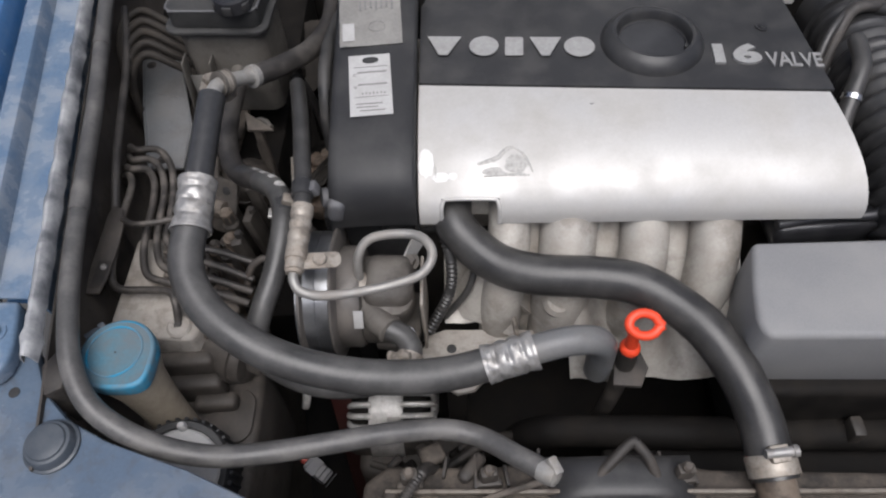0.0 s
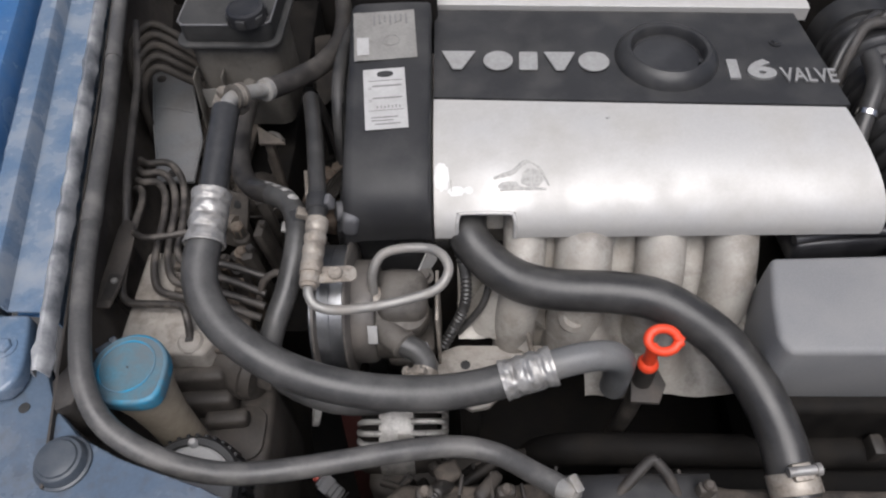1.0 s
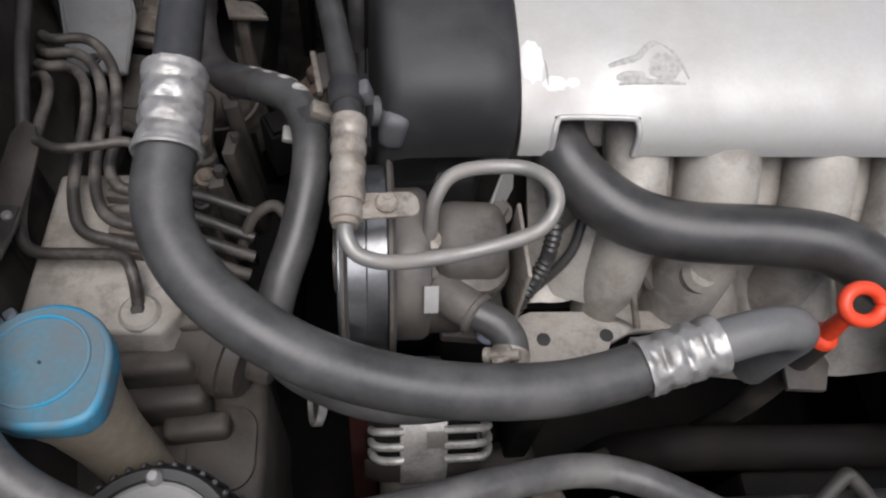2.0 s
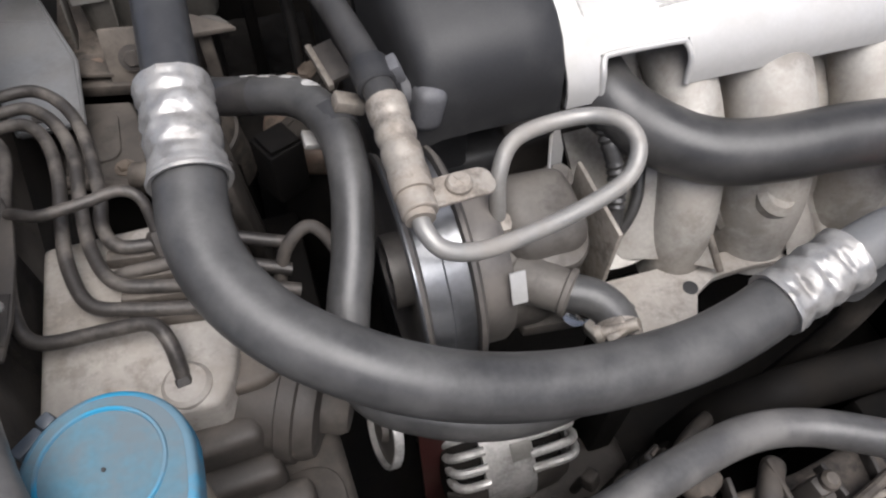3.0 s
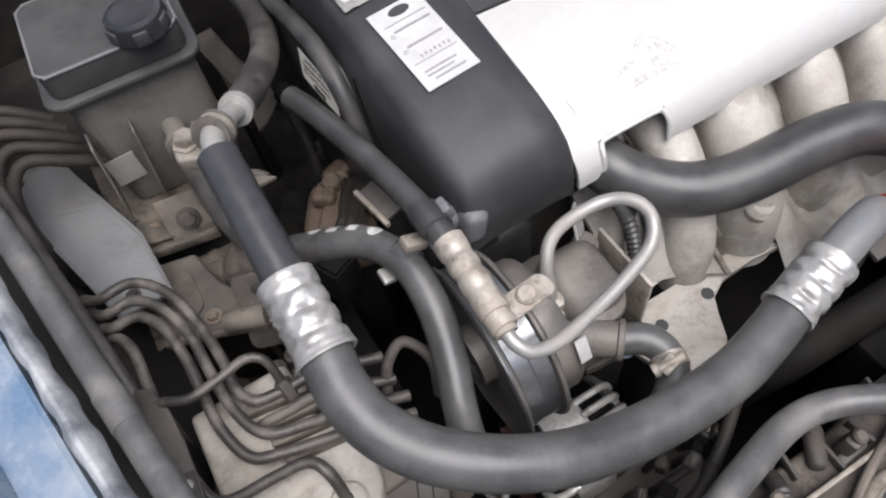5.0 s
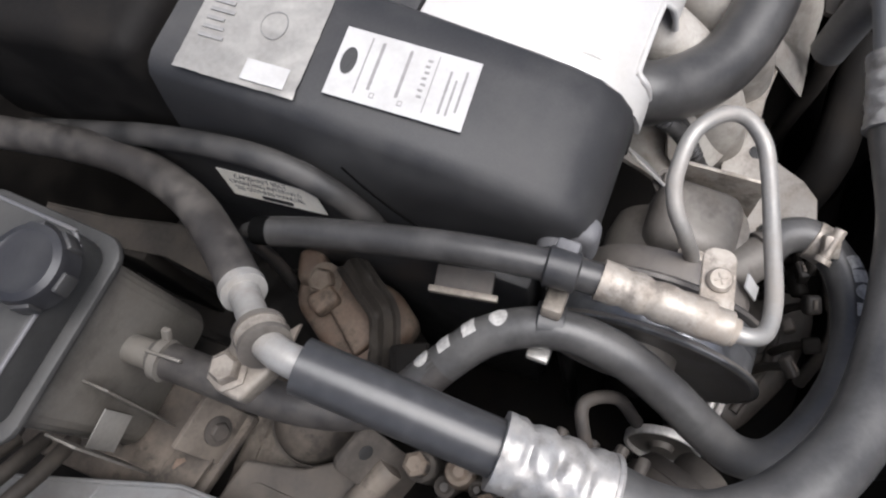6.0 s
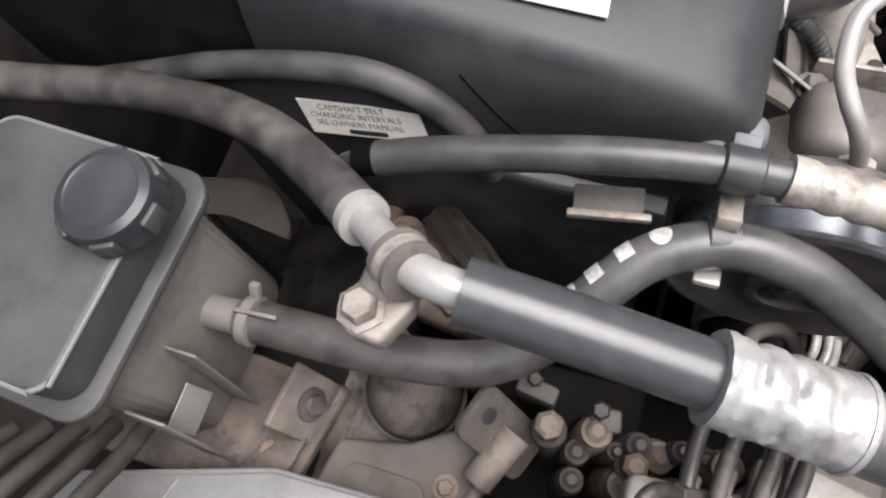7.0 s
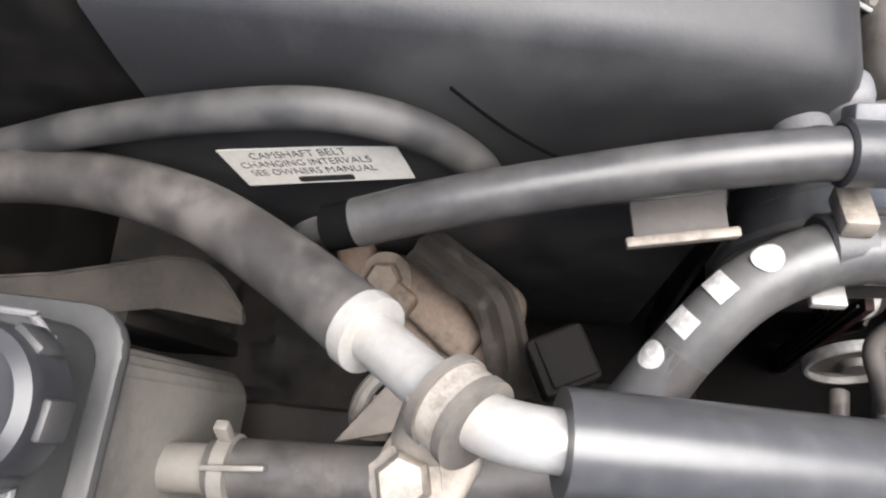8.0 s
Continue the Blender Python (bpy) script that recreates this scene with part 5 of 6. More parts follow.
single("black_tray", joined(block((0.10, 0.05, 0.03), pose(0.375, 0.452, 0.84, 0, 0, 4), 0.006, 3), tube([(0.325, 0.43, 0.857), (0.37, 0.436, 0.858), (0.415, 0.436, 0.862), (0.428, 0.455, 0.866), (0.428, 0.48, 0.868)], 0.005, 14)), SHRINK, "glossy black plastic tray beside the air box", "tray")
duct = thing("intake_duct", (0.455, 0.40, 0.80), "black ribbed rubber intake duct behind the air box", "duct")
part("bellows", tube([(0.455, 0.40, 0.84), (0.457, 0.45, 0.865), (0.46, 0.52, 0.875), (0.465, 0.60, 0.872), (0.47, 0.70, 0.86)], lambda t: 0.042 + 0.0035 * math.sin(110 * t), 32, 24), PLASTIC, duct, sharp=80)
part("cuff", tube([(0.454, 0.385, 0.832), (0.4555, 0.412, 0.847)], 0.0465, 32), PLASTIC, duct)
part("cuff", tube([(0.4695, 0.69, 0.8612), (0.471, 0.725, 0.857)], 0.0465, 32), PLASTIC, duct)
vent = thing("breather_pipe", (0.41, 0.55, 0.9), "black breather pipe with bright ring clip", "pipe")
part("pipe", tube([(0.395, 0.50, 0.868), (0.402, 0.525, 0.885), (0.412, 0.548, 0.902), (0.424, 0.575, 0.915), (0.43, 0.61, 0.915)], 0.0085, 20), RUBBER, vent)
part("ring_clip", lathe([(0.0088, -0.003), (0.0098, -0.0025), (0.0098, 0.0025), (0.0088, 0.003)], axes((0.4105, 0.5445, 0.8995), (0.42, 0.8, 0.5)), 24), BRIGHT, vent)
for k in range(5):
    single("engine_lead", tube([(0.40 + 0.012 * k, 0.60 + 0.01 * k, 0.86), (0.42 + 0.02 * k, 0.64 + 0.016 * k, 0.90 + 0.01 * (k % 2)), (0.46 + 0.015 * k, 0.68 - 0.01 * k, 0.91), (0.50 + 0.01 * k, 0.72 + 0.02 * k, 0.88), (0.52, 0.80, 0.84)], 0.0045 + 0.0015 * (k % 3), 12), (RUBBER, RUBBER_DUSTY)[k % 2], "dark lead beside the engine cover", "cable", "leads beside the engine cover")

# ---- washer filler ----
washer = thing("washer_filler", (-0.225, 0.285, 0.75), "yellowed washer filler neck with a blue snap cap", "filler neck")
neck = [(0.017, -0.12), (0.0185, -0.06), (0.0215, -0.03), (0.0255, -0.012), (0.0265, 0.0)]
part("neck", lathe(neck, axes((-0.235, 0.295, 0.876), (-0.10, 0.12, 1)), 40), NECK, washer)
# a round lid with one square corner
lid_outline = []
for k in range(60):
    turn = radians(6 * k)
    power = 4.6 if math.cos(turn) > 0 and math.sin(turn) < 0 else 2.0
    reach = 0.0302 * (abs(math.cos(turn)) ** power + abs(math.sin(turn)) ** power) ** (-1 / power)
    lid_outline.append((reach * math.cos(turn), reach * math.sin(turn)))
P = pose(-0.235, 0.295, 0.0)
lid = part("cap", prism(lid_outline, 0.876, 0.8915, P, bevel=0.003, segments=3), CAP_BLUE, washer, "dusty sky blue snap cap")
part("top_skin", prism([(x * 0.90, y * 0.90) for x, y in lid_outline], 0.8914, 0.8918, P), CAP_TOP, lid)
part("raised_ring", lathe([(0.0205, -0.001), (0.0212, 0.0008), (0.0222, 0.0008), (0.0229, -0.001)], pose(-0.236, 0.296, 0.8920), 48, True), CAP_BLUE, lid)
part("centre_dot", lathe([(0.0008, 0), (0.0008, 0.0006), (0.0, 0.0007)], pose(-0.235, 0.295, 0.8919), 10), INK, lid)
part("hinge", joined(block((0.012, 0.006, 0.006), pose(-0.262, 0.315, 0.885, 0, 0, 40), 0.0015), block((0.006, 0.006, 0.008), pose(-0.256, 0.322, 0.884, 0, 0, 40), 0.0015)), BUFFER, washer)
knob = thing("ribbed_knob", (-0.195, 0.235, 0.77), "black ribbed ring with a white centre", "knob")
kp = pose(-0.2, 0.2275, 0.797, 8, 0, 0)
part("disc", lathe([(0.036, -0.02), (0.036, 0.012), (0.034, 0.0135), (0.0, 0.0135)], kp, 48), PAPER, knob, "white disc")
part("ring", lathe([(0.036, -0.025), (0.044, -0.02), (0.044, 0.012), (0.042, 0.015), (0.037, 0.015), (0.036, 0.011)], kp, 48), PLASTIC, knob)
for k in range(36):
    a = 2 * math.pi * k / 36
    part("tooth", block((0.004, 0.0035, 0.03), kp @ pose(0.0445 * math.cos(a), 0.0445 * math.sin(a), -0.003, 0, 0, math.degrees(a)), 0.0008, 1), PLASTIC, knob)
part("peg", lathe([(0.004, 0.0), (0.004, 0.012), (0.0025, 0.0145), (0.0, 0.015)], pose(-0.2007, 0.2625, 0.8075), 16), PAPER, knob, "white peg")

# ---- brake modulator and pipes ----
mod = thing("brake_modulator", (-0.235, 0.40, 0.752), "dusty alloy brake modulator block", "brake unit")
part("block", prism([(-0.282, 0.452), (-0.284, 0.352), (-0.262, 0.342), (-0.205, 0.338), (-0.196, 0.352), (-0.190, 0.385), (-0.212, 0.405), (-0.216, 0.452)], 0.752, 0.829, bevel=0.004, segments=3), DUSTY_LIGHT, mod)
for k in range(4):
    part("ridge", block((0.052 - 0.004 * k, 0.0075, 0.010), pose(-0.214 - 0.005 * k, 0.3885 + 0.0135 * k, 0.8315, 0, 0, -8), 0.002), DUSTY, mod)
MA = axes((-0.160, 0.345, 0.782), (1, -0.45, -0.05))
part("motor", lathe([(0.030, -0.075), (0.031, -0.07), (0.031, -0.006), (0.0285, -0.001), (0.022, 0.0), (0.0, 0.0005)], MA, 44), RAIL, mod, "dull brown drum motor")
part("strap", lathe([(0.0312, -0.020), (0.0335, -0.019), (0.0335, -0.011), (0.0312, -0.010)], MA, 44, True), RAIL, mod, "dull strap round the motor")
part("motor_end", lathe([(0.016, -0.002), (0.016, 0.010), (0.014, 0.014), (0.006, 0.015), (0.0, 0.0155)], MA, 32), RAIL, mod)
for x, y, r in ((-0.190, 0.338, 0.010), (-0.181, 0.327, 0.008)):
    part("lump", lathe([(r, -0.03), (r, -0.004), (r * 0.7, 0.0), (0.0, 0.001)], pose(x, y, 0.792, 12, 8, 0), 18), DUSTY, mod)
part("boss", lathe([(0.012, -0.006), (0.0115, 0.001), (0.0095, 0.003), (0.0, 0.0032)], pose(-0.2182, 0.3515, 0.829), 28), DUSTY_LIGHT, mod)
for y, z, w, x in ((0.333, 0.806, 0.060, -0.222), (0.319, 0.786, 0.052, -0.214), (0.307, 0.770, 0.040, -0.196)):
    part("step", block((w, 0.016, z - 0.752), pose(x, y, (z + 0.752) / 2, 0, 0, 3), 0.0055, 3), RAIL, mod)
part("motor_cover", prism([(x - 0.196, y + 0.372) for x, y in rounded(0.05, 0.05, 0.018)], 0.81, 0.821, bevel=0.004, segments=3), DUSTY, mod)


def brake_pipe(points, nut=True, r=0.0036, mat=None):
    ob = thing("brake_pipe", points[-1], "dark dusty steel brake pipe bent into the modulator", "pipe", "brake pipes")
    part("pipe", tube(points, r, 14), mat or PIPE_DARK, ob)
    if nut:
        part("nut", lathe([(0.0058, -0.012), (0.0058, 0.001), (0.0045, 0.003)], axes(points[-1], Vector(points[-2]) - Vector(points[-1])), 6), DUSTY_DARK, ob)


brake_pipe([(-0.316, 0.530, 0.815), (-0.309, 0.523, 0.840), (-0.298, 0.516, 0.849), (-0.292, 0.500, 0.850), (-0.2915, 0.470, 0.850), (-0.2905, 0.438, 0.849), (-0.287, 0.400, 0.845), (-0.277, 0.3855, 0.842), (-0.2473, 0.3825, 0.843), (-0.228, 0.3790, 0.845), (-0.2205, 0.368, 0.843), (-0.2190, 0.3535, 0.829)])
brake_pipe([(-0.316, 0.541, 0.815), (-0.310, 0.536, 0.840), (-0.298, 0.525, 0.850), (-0.282, 0.523, 0.851), (-0.271, 0.508, 0.850), (-0.2655, 0.480, 0.849), (-0.2650, 0.450, 0.847), (-0.2640, 0.425, 0.843), (-0.256, 0.4020, 0.840), (-0.238, 0.3940, 0.839), (-0.2096, 0.3870, 0.838), (-0.1907, 0.383, 0.836), (-0.160, 0.377, 0.825)], False)
brake_pipe([(-0.318, 0.555, 0.815), (-0.312, 0.551, 0.840), (-0.300, 0.538, 0.849), (-0.281, 0.537, 0.850), (-0.266, 0.520, 0.849), (-0.2575, 0.492, 0.848), (-0.2560, 0.462, 0.846), (-0.2530, 0.432, 0.842), (-0.2430, 0.4105, 0.840), (-0.2210, 0.4025, 0.839), (-0.1940, 0.3965, 0.838), (-0.158, 0.389, 0.826)], False)
brake_pipe([(-0.320, 0.568, 0.815), (-0.314, 0.565, 0.840), (-0.301, 0.552, 0.849), (-0.278, 0.551, 0.850), (-0.261, 0.533, 0.849), (-0.2515, 0.505, 0.847), (-0.2465, 0.466, 0.845), (-0.2470, 0.445, 0.842), (-0.2400, 0.4325, 0.840), (-0.2220, 0.4295, 0.839), (-0.198, 0.4285, 0.838), (-0.16, 0.421, 0.826)], False)
brake_pipe([(-0.2480, 0.4205, 0.822), (-0.2440, 0.4190, 0.833), (-0.2260, 0.4165, 0.8375), (-0.2020, 0.4150, 0.837), (-0.16, 0.404, 0.824)], False)
brake_pipe([(-0.292, 0.462, 0.846), (-0.284, 0.453, 0.858), (-0.270, 0.4450, 0.861), (-0.2475, 0.4465, 0.862), (-0.232, 0.4490, 0.862), (-0.2225, 0.4435, 0.858), (-0.2205, 0.432, 0.842)], r=0.0030)
brake_pipe([(-0.17, 0.40, 0.81), (-0.16, 0.41, 0.835), (-0.145, 0.415, 0.842), (-0.135, 0.40, 0.832), (-0.14, 0.385, 0.81)], False, mat=DUSTY_DARK)
# bundle of leads arching over the wing
for k in range(5):
    f = k / 4
    hook = [Vector(a).lerp(Vector(b), f) for a, b in (((-0.285, 0.735, 0.850), (-0.262, 0.672, 0.846)), ((-0.308, 0.742, 0.868), (-0.280, 0.668, 0.863)), ((-0.336, 0.750, 0.876), (-0.304, 0.670, 0.877)), ((-0.352, 0.726, 0.872), (-0.319, 0.664, 0.872)), ((-0.350, 0.692, 0.858), (-0.327, 0.652, 0.856)), ((-0.347, 0.672, 0.83), (-0.331, 0.644, 0.825)), ((-0.345, 0.664, 0.77), (-0.332, 0.640, 0.77)))]
    single("loom_lead", tube(hook, 0.0046, 14), STRAP, "dusty brown black lead hooked in a bundle", "cable", "hooked leads")
side_plate = thing("side_plate", (-0.29, 0.43, 0.757), "dusty grey steel plate beside the brake pipes", "bracket")
part("plate", prism([(-0.303, 0.462), (-0.298, 0.472), (-0.290, 0.468), (-0.2840, 0.450), (-0.2825, 0.425), (-0.2830, 0.392), (-0.2865, 0.372), (-0.2985, 0.372), (-0.302, 0.398)], 0.8535, 0.8565, bevel=0.0010), RAIL, side_plate)
part("leg", prism([(-0.303, 0.40), (-0.298, 0.40), (-0.298, 0.46), (-0.303, 0.46)], 0.755, 0.855, bevel=0.001), DUSTY_DARK, side_plate)
part("dark_pad", prism([(-0.2965, 0.378), (-0.2850, 0.378), (-0.2835, 0.406), (-0.2955, 0.408)], 0.8564, 0.8576, bevel=0.0005, segments=1), DUSTY_DARK, side_plate)
part("stud", lathe([(0.0030, 0.0), (0.0030, 0.0016), (0.002, 0.0028), (0.0, 0.003)], pose(-0.2885, 0.3990, 0.8575), 14), WHITE_METAL, side_plate, "small bright stud")
shield = thing("wing_shield", (-0.30, 0.64, 0.757), "dusty blue grey shield plate by the inner wing", "shield")
edge_line = [(-0.350, 0.735), (-0.3022, 0.727), (-0.2655, 0.614), (-0.262, 0.553), (-0.300, 0.553), (-0.326, 0.640)]
part("plate", prism(edge_line, 0.814, 0.818, bevel=0.0012), SHIELD, shield)
part("rolled_edge", tube([(x, y, 0.8178) for x, y in edge_line + edge_line[:1]], 0.0016, 8, 1, False), SHIELD, shield)
part("crease", tube([(-0.335, 0.676, 0.8176), (-0.302, 0.667, 0.8178), (-0.284, 0.661, 0.8176)], 0.0013, 8), SHIELD, shield)
for x, y in ((-0.337, 0.722), (-0.287, 0.566)):
    bolt(shield, axes((x, y, 0.8182), (0, 0, 1)), 0.0038, 0.003, DUSTY_DARK)
part("stay", block((0.012, 0.05, 0.06), pose(-0.305, 0.62, 0.785), 0.002), DUSTY_DARK, shield)

crust_rows = []
for i in range(57):
    x = -0.300 + 0.104 * i / 56
    row = []
    for j in range(97):
        y = 0.553 + 0.062 * j / 96
        h = 0.003 * noise.noise(Vector((x * 50, y * 50, 1))) + 0.0015 * noise.noise(Vector((x * 110, y * 90, 6))) + 0.0010 * noise.noise(Vector((x * 320, y * 300, 4)))
        step = 0.0015 * (noise.noise(Vector((round(x * 42) * 0.7, round(y * 34) * 0.7, 2))) > 0.15)
        row.append((x, y, 0.7595 + h + step))
    crust_rows.append(row)
single("shelf_dirt", sheet(crust_rows), DUSTY, "caked tan dirt and lumps on the inner wing shelf", "dirt", kind="stuff", sharp=50)
for x, y, w, d, h, r in ((-0.190, 0.470, 0.012, 0.016, 0.05, 10), (-0.183, 0.505, 0.010, 0.022, 0.045, -8), (-0.186, 0.538, 0.012, 0.014, 0.055, 15)):
    lug_ob = thing("small_lug", (x, y, 0.755), "tan dusty metal lug on the inner wing shelf", "bracket", "lugs on the shelf")
    part("post", block((w, d, h + 0.068), pose(x, y, 0.721 + h / 2, 3, -4, r), 0.0025, 2), RAIL, lug_ob)
    part("cap_nut", lathe([(w * 0.42, 0), (w * 0.42, 0.004), (w * 0.3, 0.006)], pose(x, y, 0.755 + h, 3, -4, r), 6), DUSTY_DARK, lug_ob)

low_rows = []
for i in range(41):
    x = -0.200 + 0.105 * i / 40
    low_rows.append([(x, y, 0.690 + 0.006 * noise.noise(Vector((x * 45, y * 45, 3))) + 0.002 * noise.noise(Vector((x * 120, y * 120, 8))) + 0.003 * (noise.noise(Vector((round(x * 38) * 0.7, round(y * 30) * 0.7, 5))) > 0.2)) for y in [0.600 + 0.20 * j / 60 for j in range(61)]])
# caked dirt, with the shade of the gap painted into its colour
single("shaded_floor_dirt", sheet(low_rows, 0.004), OILY_SHADE, "caked dirt coloured black for deep shade between engine and wing", "dirt", kind="stuff", sharp=50)
tower = thing("tower_panel", (-0.147, 0.735, 0.69), "dull brown pressed panel between reservoir and engine", "panel")
rows = []
for i in range(29):
    y = 0.656 + 0.005 * i
    edge = float(np.interp(y, (0.656, 0.662, 0.675, 0.691, 0.715, 0.745, 0.772, 0.80), (-0.143, -0.134, -0.124, -0.121, -0.126, -0.132, -0.135, -0.138)))
    inner = float(np.interp(y, (0.656, 0.695, 0.75, 0.80), (-0.149, -0.144, -0.152, -0.158)))
    rows.append([(edge + (inner - edge) * j / 8, y, 0.8205 - 0.003 * (j / 8) ** 2 + 0.0010 * noise.noise(Vector((y * 60, j * 0.5, 4)))) for j in range(9)])
part("panel", sheet(rows, 0.0025), STRAP, tower, sharp=60)
part("rolled_edge", tube([row[0] for row in rows[::2]], 0.0008, 8, 2), STRAP, tower)
part("leg", block((0.010, 0.05, 0.128), pose(-0.147, 0.735, 0.752), 0.002), OILY_SHADE, tower)
gusset = thing("steel_gusset", (-0.18, 0.585, 0.76), "tan dusty three cornered steel plate below the elbow", "bracket")
part("plate", prism([(-0.193, 0.602), (-0.158, 0.574), (-0.186, 0.574)], 0.848, 0.852, bevel=0.001), DUSTY, gusset)
part("leg", prism([(-0.183, 0.580), (-0.175, 0.580), (-0.175, 0.590), (-0.183, 0.590)], 0.74, 0.850, bevel=0.001), DUSTY, gusset)
fin_strip = thing("bent_strip", (-0.172, 0.594, 0.76), "narrow pale bent steel strip below the elbow", "bracket")
part("strip", tube([(-0.188, 0.600, 0.80), (-0.183, 0.597, 0.838), (-0.172, 0.592, 0.846), (-0.163, 0.582, 0.846)], lambda t: 0.0042 - 0.002 * abs(t - 0.4), 10), PUMP, fin_strip)
part("leg", block((0.008, 0.008, 0.06), pose(-0.188, 0.600, 0.775), 0.002), DUSTY, fin_strip)

# ---- loom along the wing and across the front ----
loom = thing("wiring_loom", (-0.26, 0.28, 0.86), "long grey black loom hose along the wing", "cable loom")
part("sleeve", tube([(-0.395, 0.96, 0.922), (-0.368, 0.83, 0.922), (-0.3444, 0.710, 0.921), (-0.3291, 0.634, 0.920), (-0.3132, 0.558, 0.920), (-0.2996, 0.483, 0.920), (-0.2877, 0.418, 0.920), (-0.2771, 0.3595, 0.919), (-0.2662, 0.3124, 0.917), (-0.256, 0.277, 0.911), (-0.2405, 0.2505, 0.902), (-0.2185, 0.2345, 0.891), (-0.1878, 0.2235, 0.878), (-0.1541, 0.2205, 0.865), (-0.118, 0.2255, 0.8545), (-0.069, 0.235, 0.848), (-0.026, 0.245, 0.840), (0.018, 0.252, 0.830), (0.050, 0.246, 0.828), (0.080, 0.226, 0.837), (0.099, 0.213, 0.843)], lambda t: 0.0078 + 0.0009 * max(0.0, min(1.0, (t - 0.55) / 0.15)), 24), LOOM, loom)
part("wrap", tube([(-0.2915, 0.438, 0.920), (-0.2895, 0.428, 0.920), (-0.2870, 0.414, 0.920)], 0.0084, 24), LOOM, loom)
part("wrap", tube([(-0.3305, 0.641, 0.920), (-0.3285, 0.631, 0.920)], 0.0086, 24), LOOM, loom)
part("end_fitting", joined(lathe([(0.0085, -0.008), (0.0095, 0.0), (0.0085, 0.006), (0.005, 0.008)], axes((0.1015, 0.211, 0.8445), (0.8, -0.5, 0.3)), 16), block((0.008, 0.014, 0.006), pose(0.105, 0.214, 0.852, 10, 20, 30), 0.0015)), WHITE_METAL, loom, "bright end fitting")
single("thin_cable", tube([(-0.352, 0.75, 0.88), (-0.33, 0.66, 0.872), (-0.316, 0.58, 0.87), (-0.306, 0.52, 0.866), (-0.30, 0.47, 0.85)], 0.0042, 12), RUBBER_DUSTY, "thin dusty cable beside the loom", "cable")

# ---- radiator and front details ----
rad = thing("radiator", (0.1, 0.2, 0.5), "dirty brown and black radiator top tank", "radiator")
part("core", block((0.56, 0.04, 0.34), pose(0.20, 0.195, 0.60), 0.004), CAST_DARK, rad)
part("top_tank", prism([(-0.05, 0.15), (0.46, 0.15), (0.46, 0.228), (0.24, 0.234), (0.21, 0.246), (0.12, 0.246), (0.06, 0.238), (-0.03, 0.240), (-0.05, 0.225)], 0.74, 0.778, bevel=0.006, segments=3), GRIME, rad, "dusty brown top tank")
part("seam", block((0.48, 0.0035, 0.008), pose(0.21, 0.2135, 0.782, 0, 0, -0.5), 0.001), FLANGE, rad, "pale edge strip")
part("seam", block((0.50, 0.0025, 0.005), pose(0.20, 0.188, 0.781, 0, 0, 1), 0.0008), DUSTY, rad)
dome = [[(0.105 + 0.125 * i / 20, 0.200 + 0.046 * j / 10, 0.776 + 0.020 * (1 - (i / 10 - 1) ** 4) * (1 - (j / 5 - 1) ** 4) ** 0.5) for j in range(11)] for i in range(21)]
part("black_dome", sheet(dome, 0.002), PLASTIC, rad, "dull black moulded cover", sharp=60)
part("rail", tube([(-0.03, 0.170, 0.784), (0.05, 0.206, 0.786), (0.10, 0.222, 0.786)], 0.003, 10), DUSTY, rad, "pale edge rail")
for k in range(9):
    part("rib", block((0.003, 0.018 + 0.012 * (k % 2), 0.012), pose(0.02 + 0.026 * k, 0.236 - 0.004 * (k % 3), 0.780, 0, 0, 10 * (k % 3 - 1)), 0.001), DUSTY_DARK, rad)
for k in range(3):
    part("lump", block((0.014 + 0.008 * (k % 3), 0.012 + 0.006 * (k % 2), 0.012), pose(-0.025 + 0.034 * k, 0.212 + 0.012 * ((k * 3) % 4), 0.780, 4 * k, 6, 25 * k), 0.0048, 3), (CAST_DARK, GRIME, DUSTY_DARK)[k % 3], rad)
for x, y in ((0.057, 0.226), (0.218, 0.227), (-0.009, 0.225)):
    ob = thing("mounting_clip", (x, y, 0.775), "dusty plastic mounting clip on the radiator", "clip", "clips on the radiator")
    part("base", joined(block((0.015, 0.010, 0.030), pose(x, y, 0.788, 0, 0, 8), 0.003, 2), block((0.022, 0.007, 0.012), pose(x, y - 0.004, 0.781, 0, 0, 4), 0.002)), RAIL, ob)
    part("head", lathe([(0.0045, 0), (0.0045, 0.004), (0.003, 0.006), (0.0, 0.006)], pose(x, y, 0.8025), 12), DUSTY, ob)
part("outlet", joined(tube([(0.145, 0.222, 0.790), (0.172, 0.245, 0.806), (0.180, 0.247, 0.808)], 0.0045, 12), tube([(0.178, 0.247, 0.808), (0.188, 0.236, 0.802), (0.196, 0.222, 0.790)], 0.0045, 12), block((0.05, 0.004, 0.016), pose(0.170, 0.224, 0.786, 20, 0, 0), 0.001)), DUSTY_DARK, rad)
beam = thing("fan_shroud", (0.42, 0.28, 0.54), "black plastic fan shroud below the hoses", "shroud")
part("bar", tube([(0.085, 0.31, 0.60), (0.095, 0.305, 0.66), (0.115, 0.298, 0.694), (0.15, 0.295, 0.705), (0.30, 0.288, 0.712), (0.70, 0.28, 0.712)], 0.016, 20), OILY_SHADE, beam)
part("panel", block((0.5, 0.03, 0.16), pose(0.42, 0.265, 0.62), 0.006), OILY_SHADE, beam)
part("clip", block((0.012, 0.02, 0.03), pose(0.40, 0.283, 0.727), 0.003), CAST_DARK, beam)
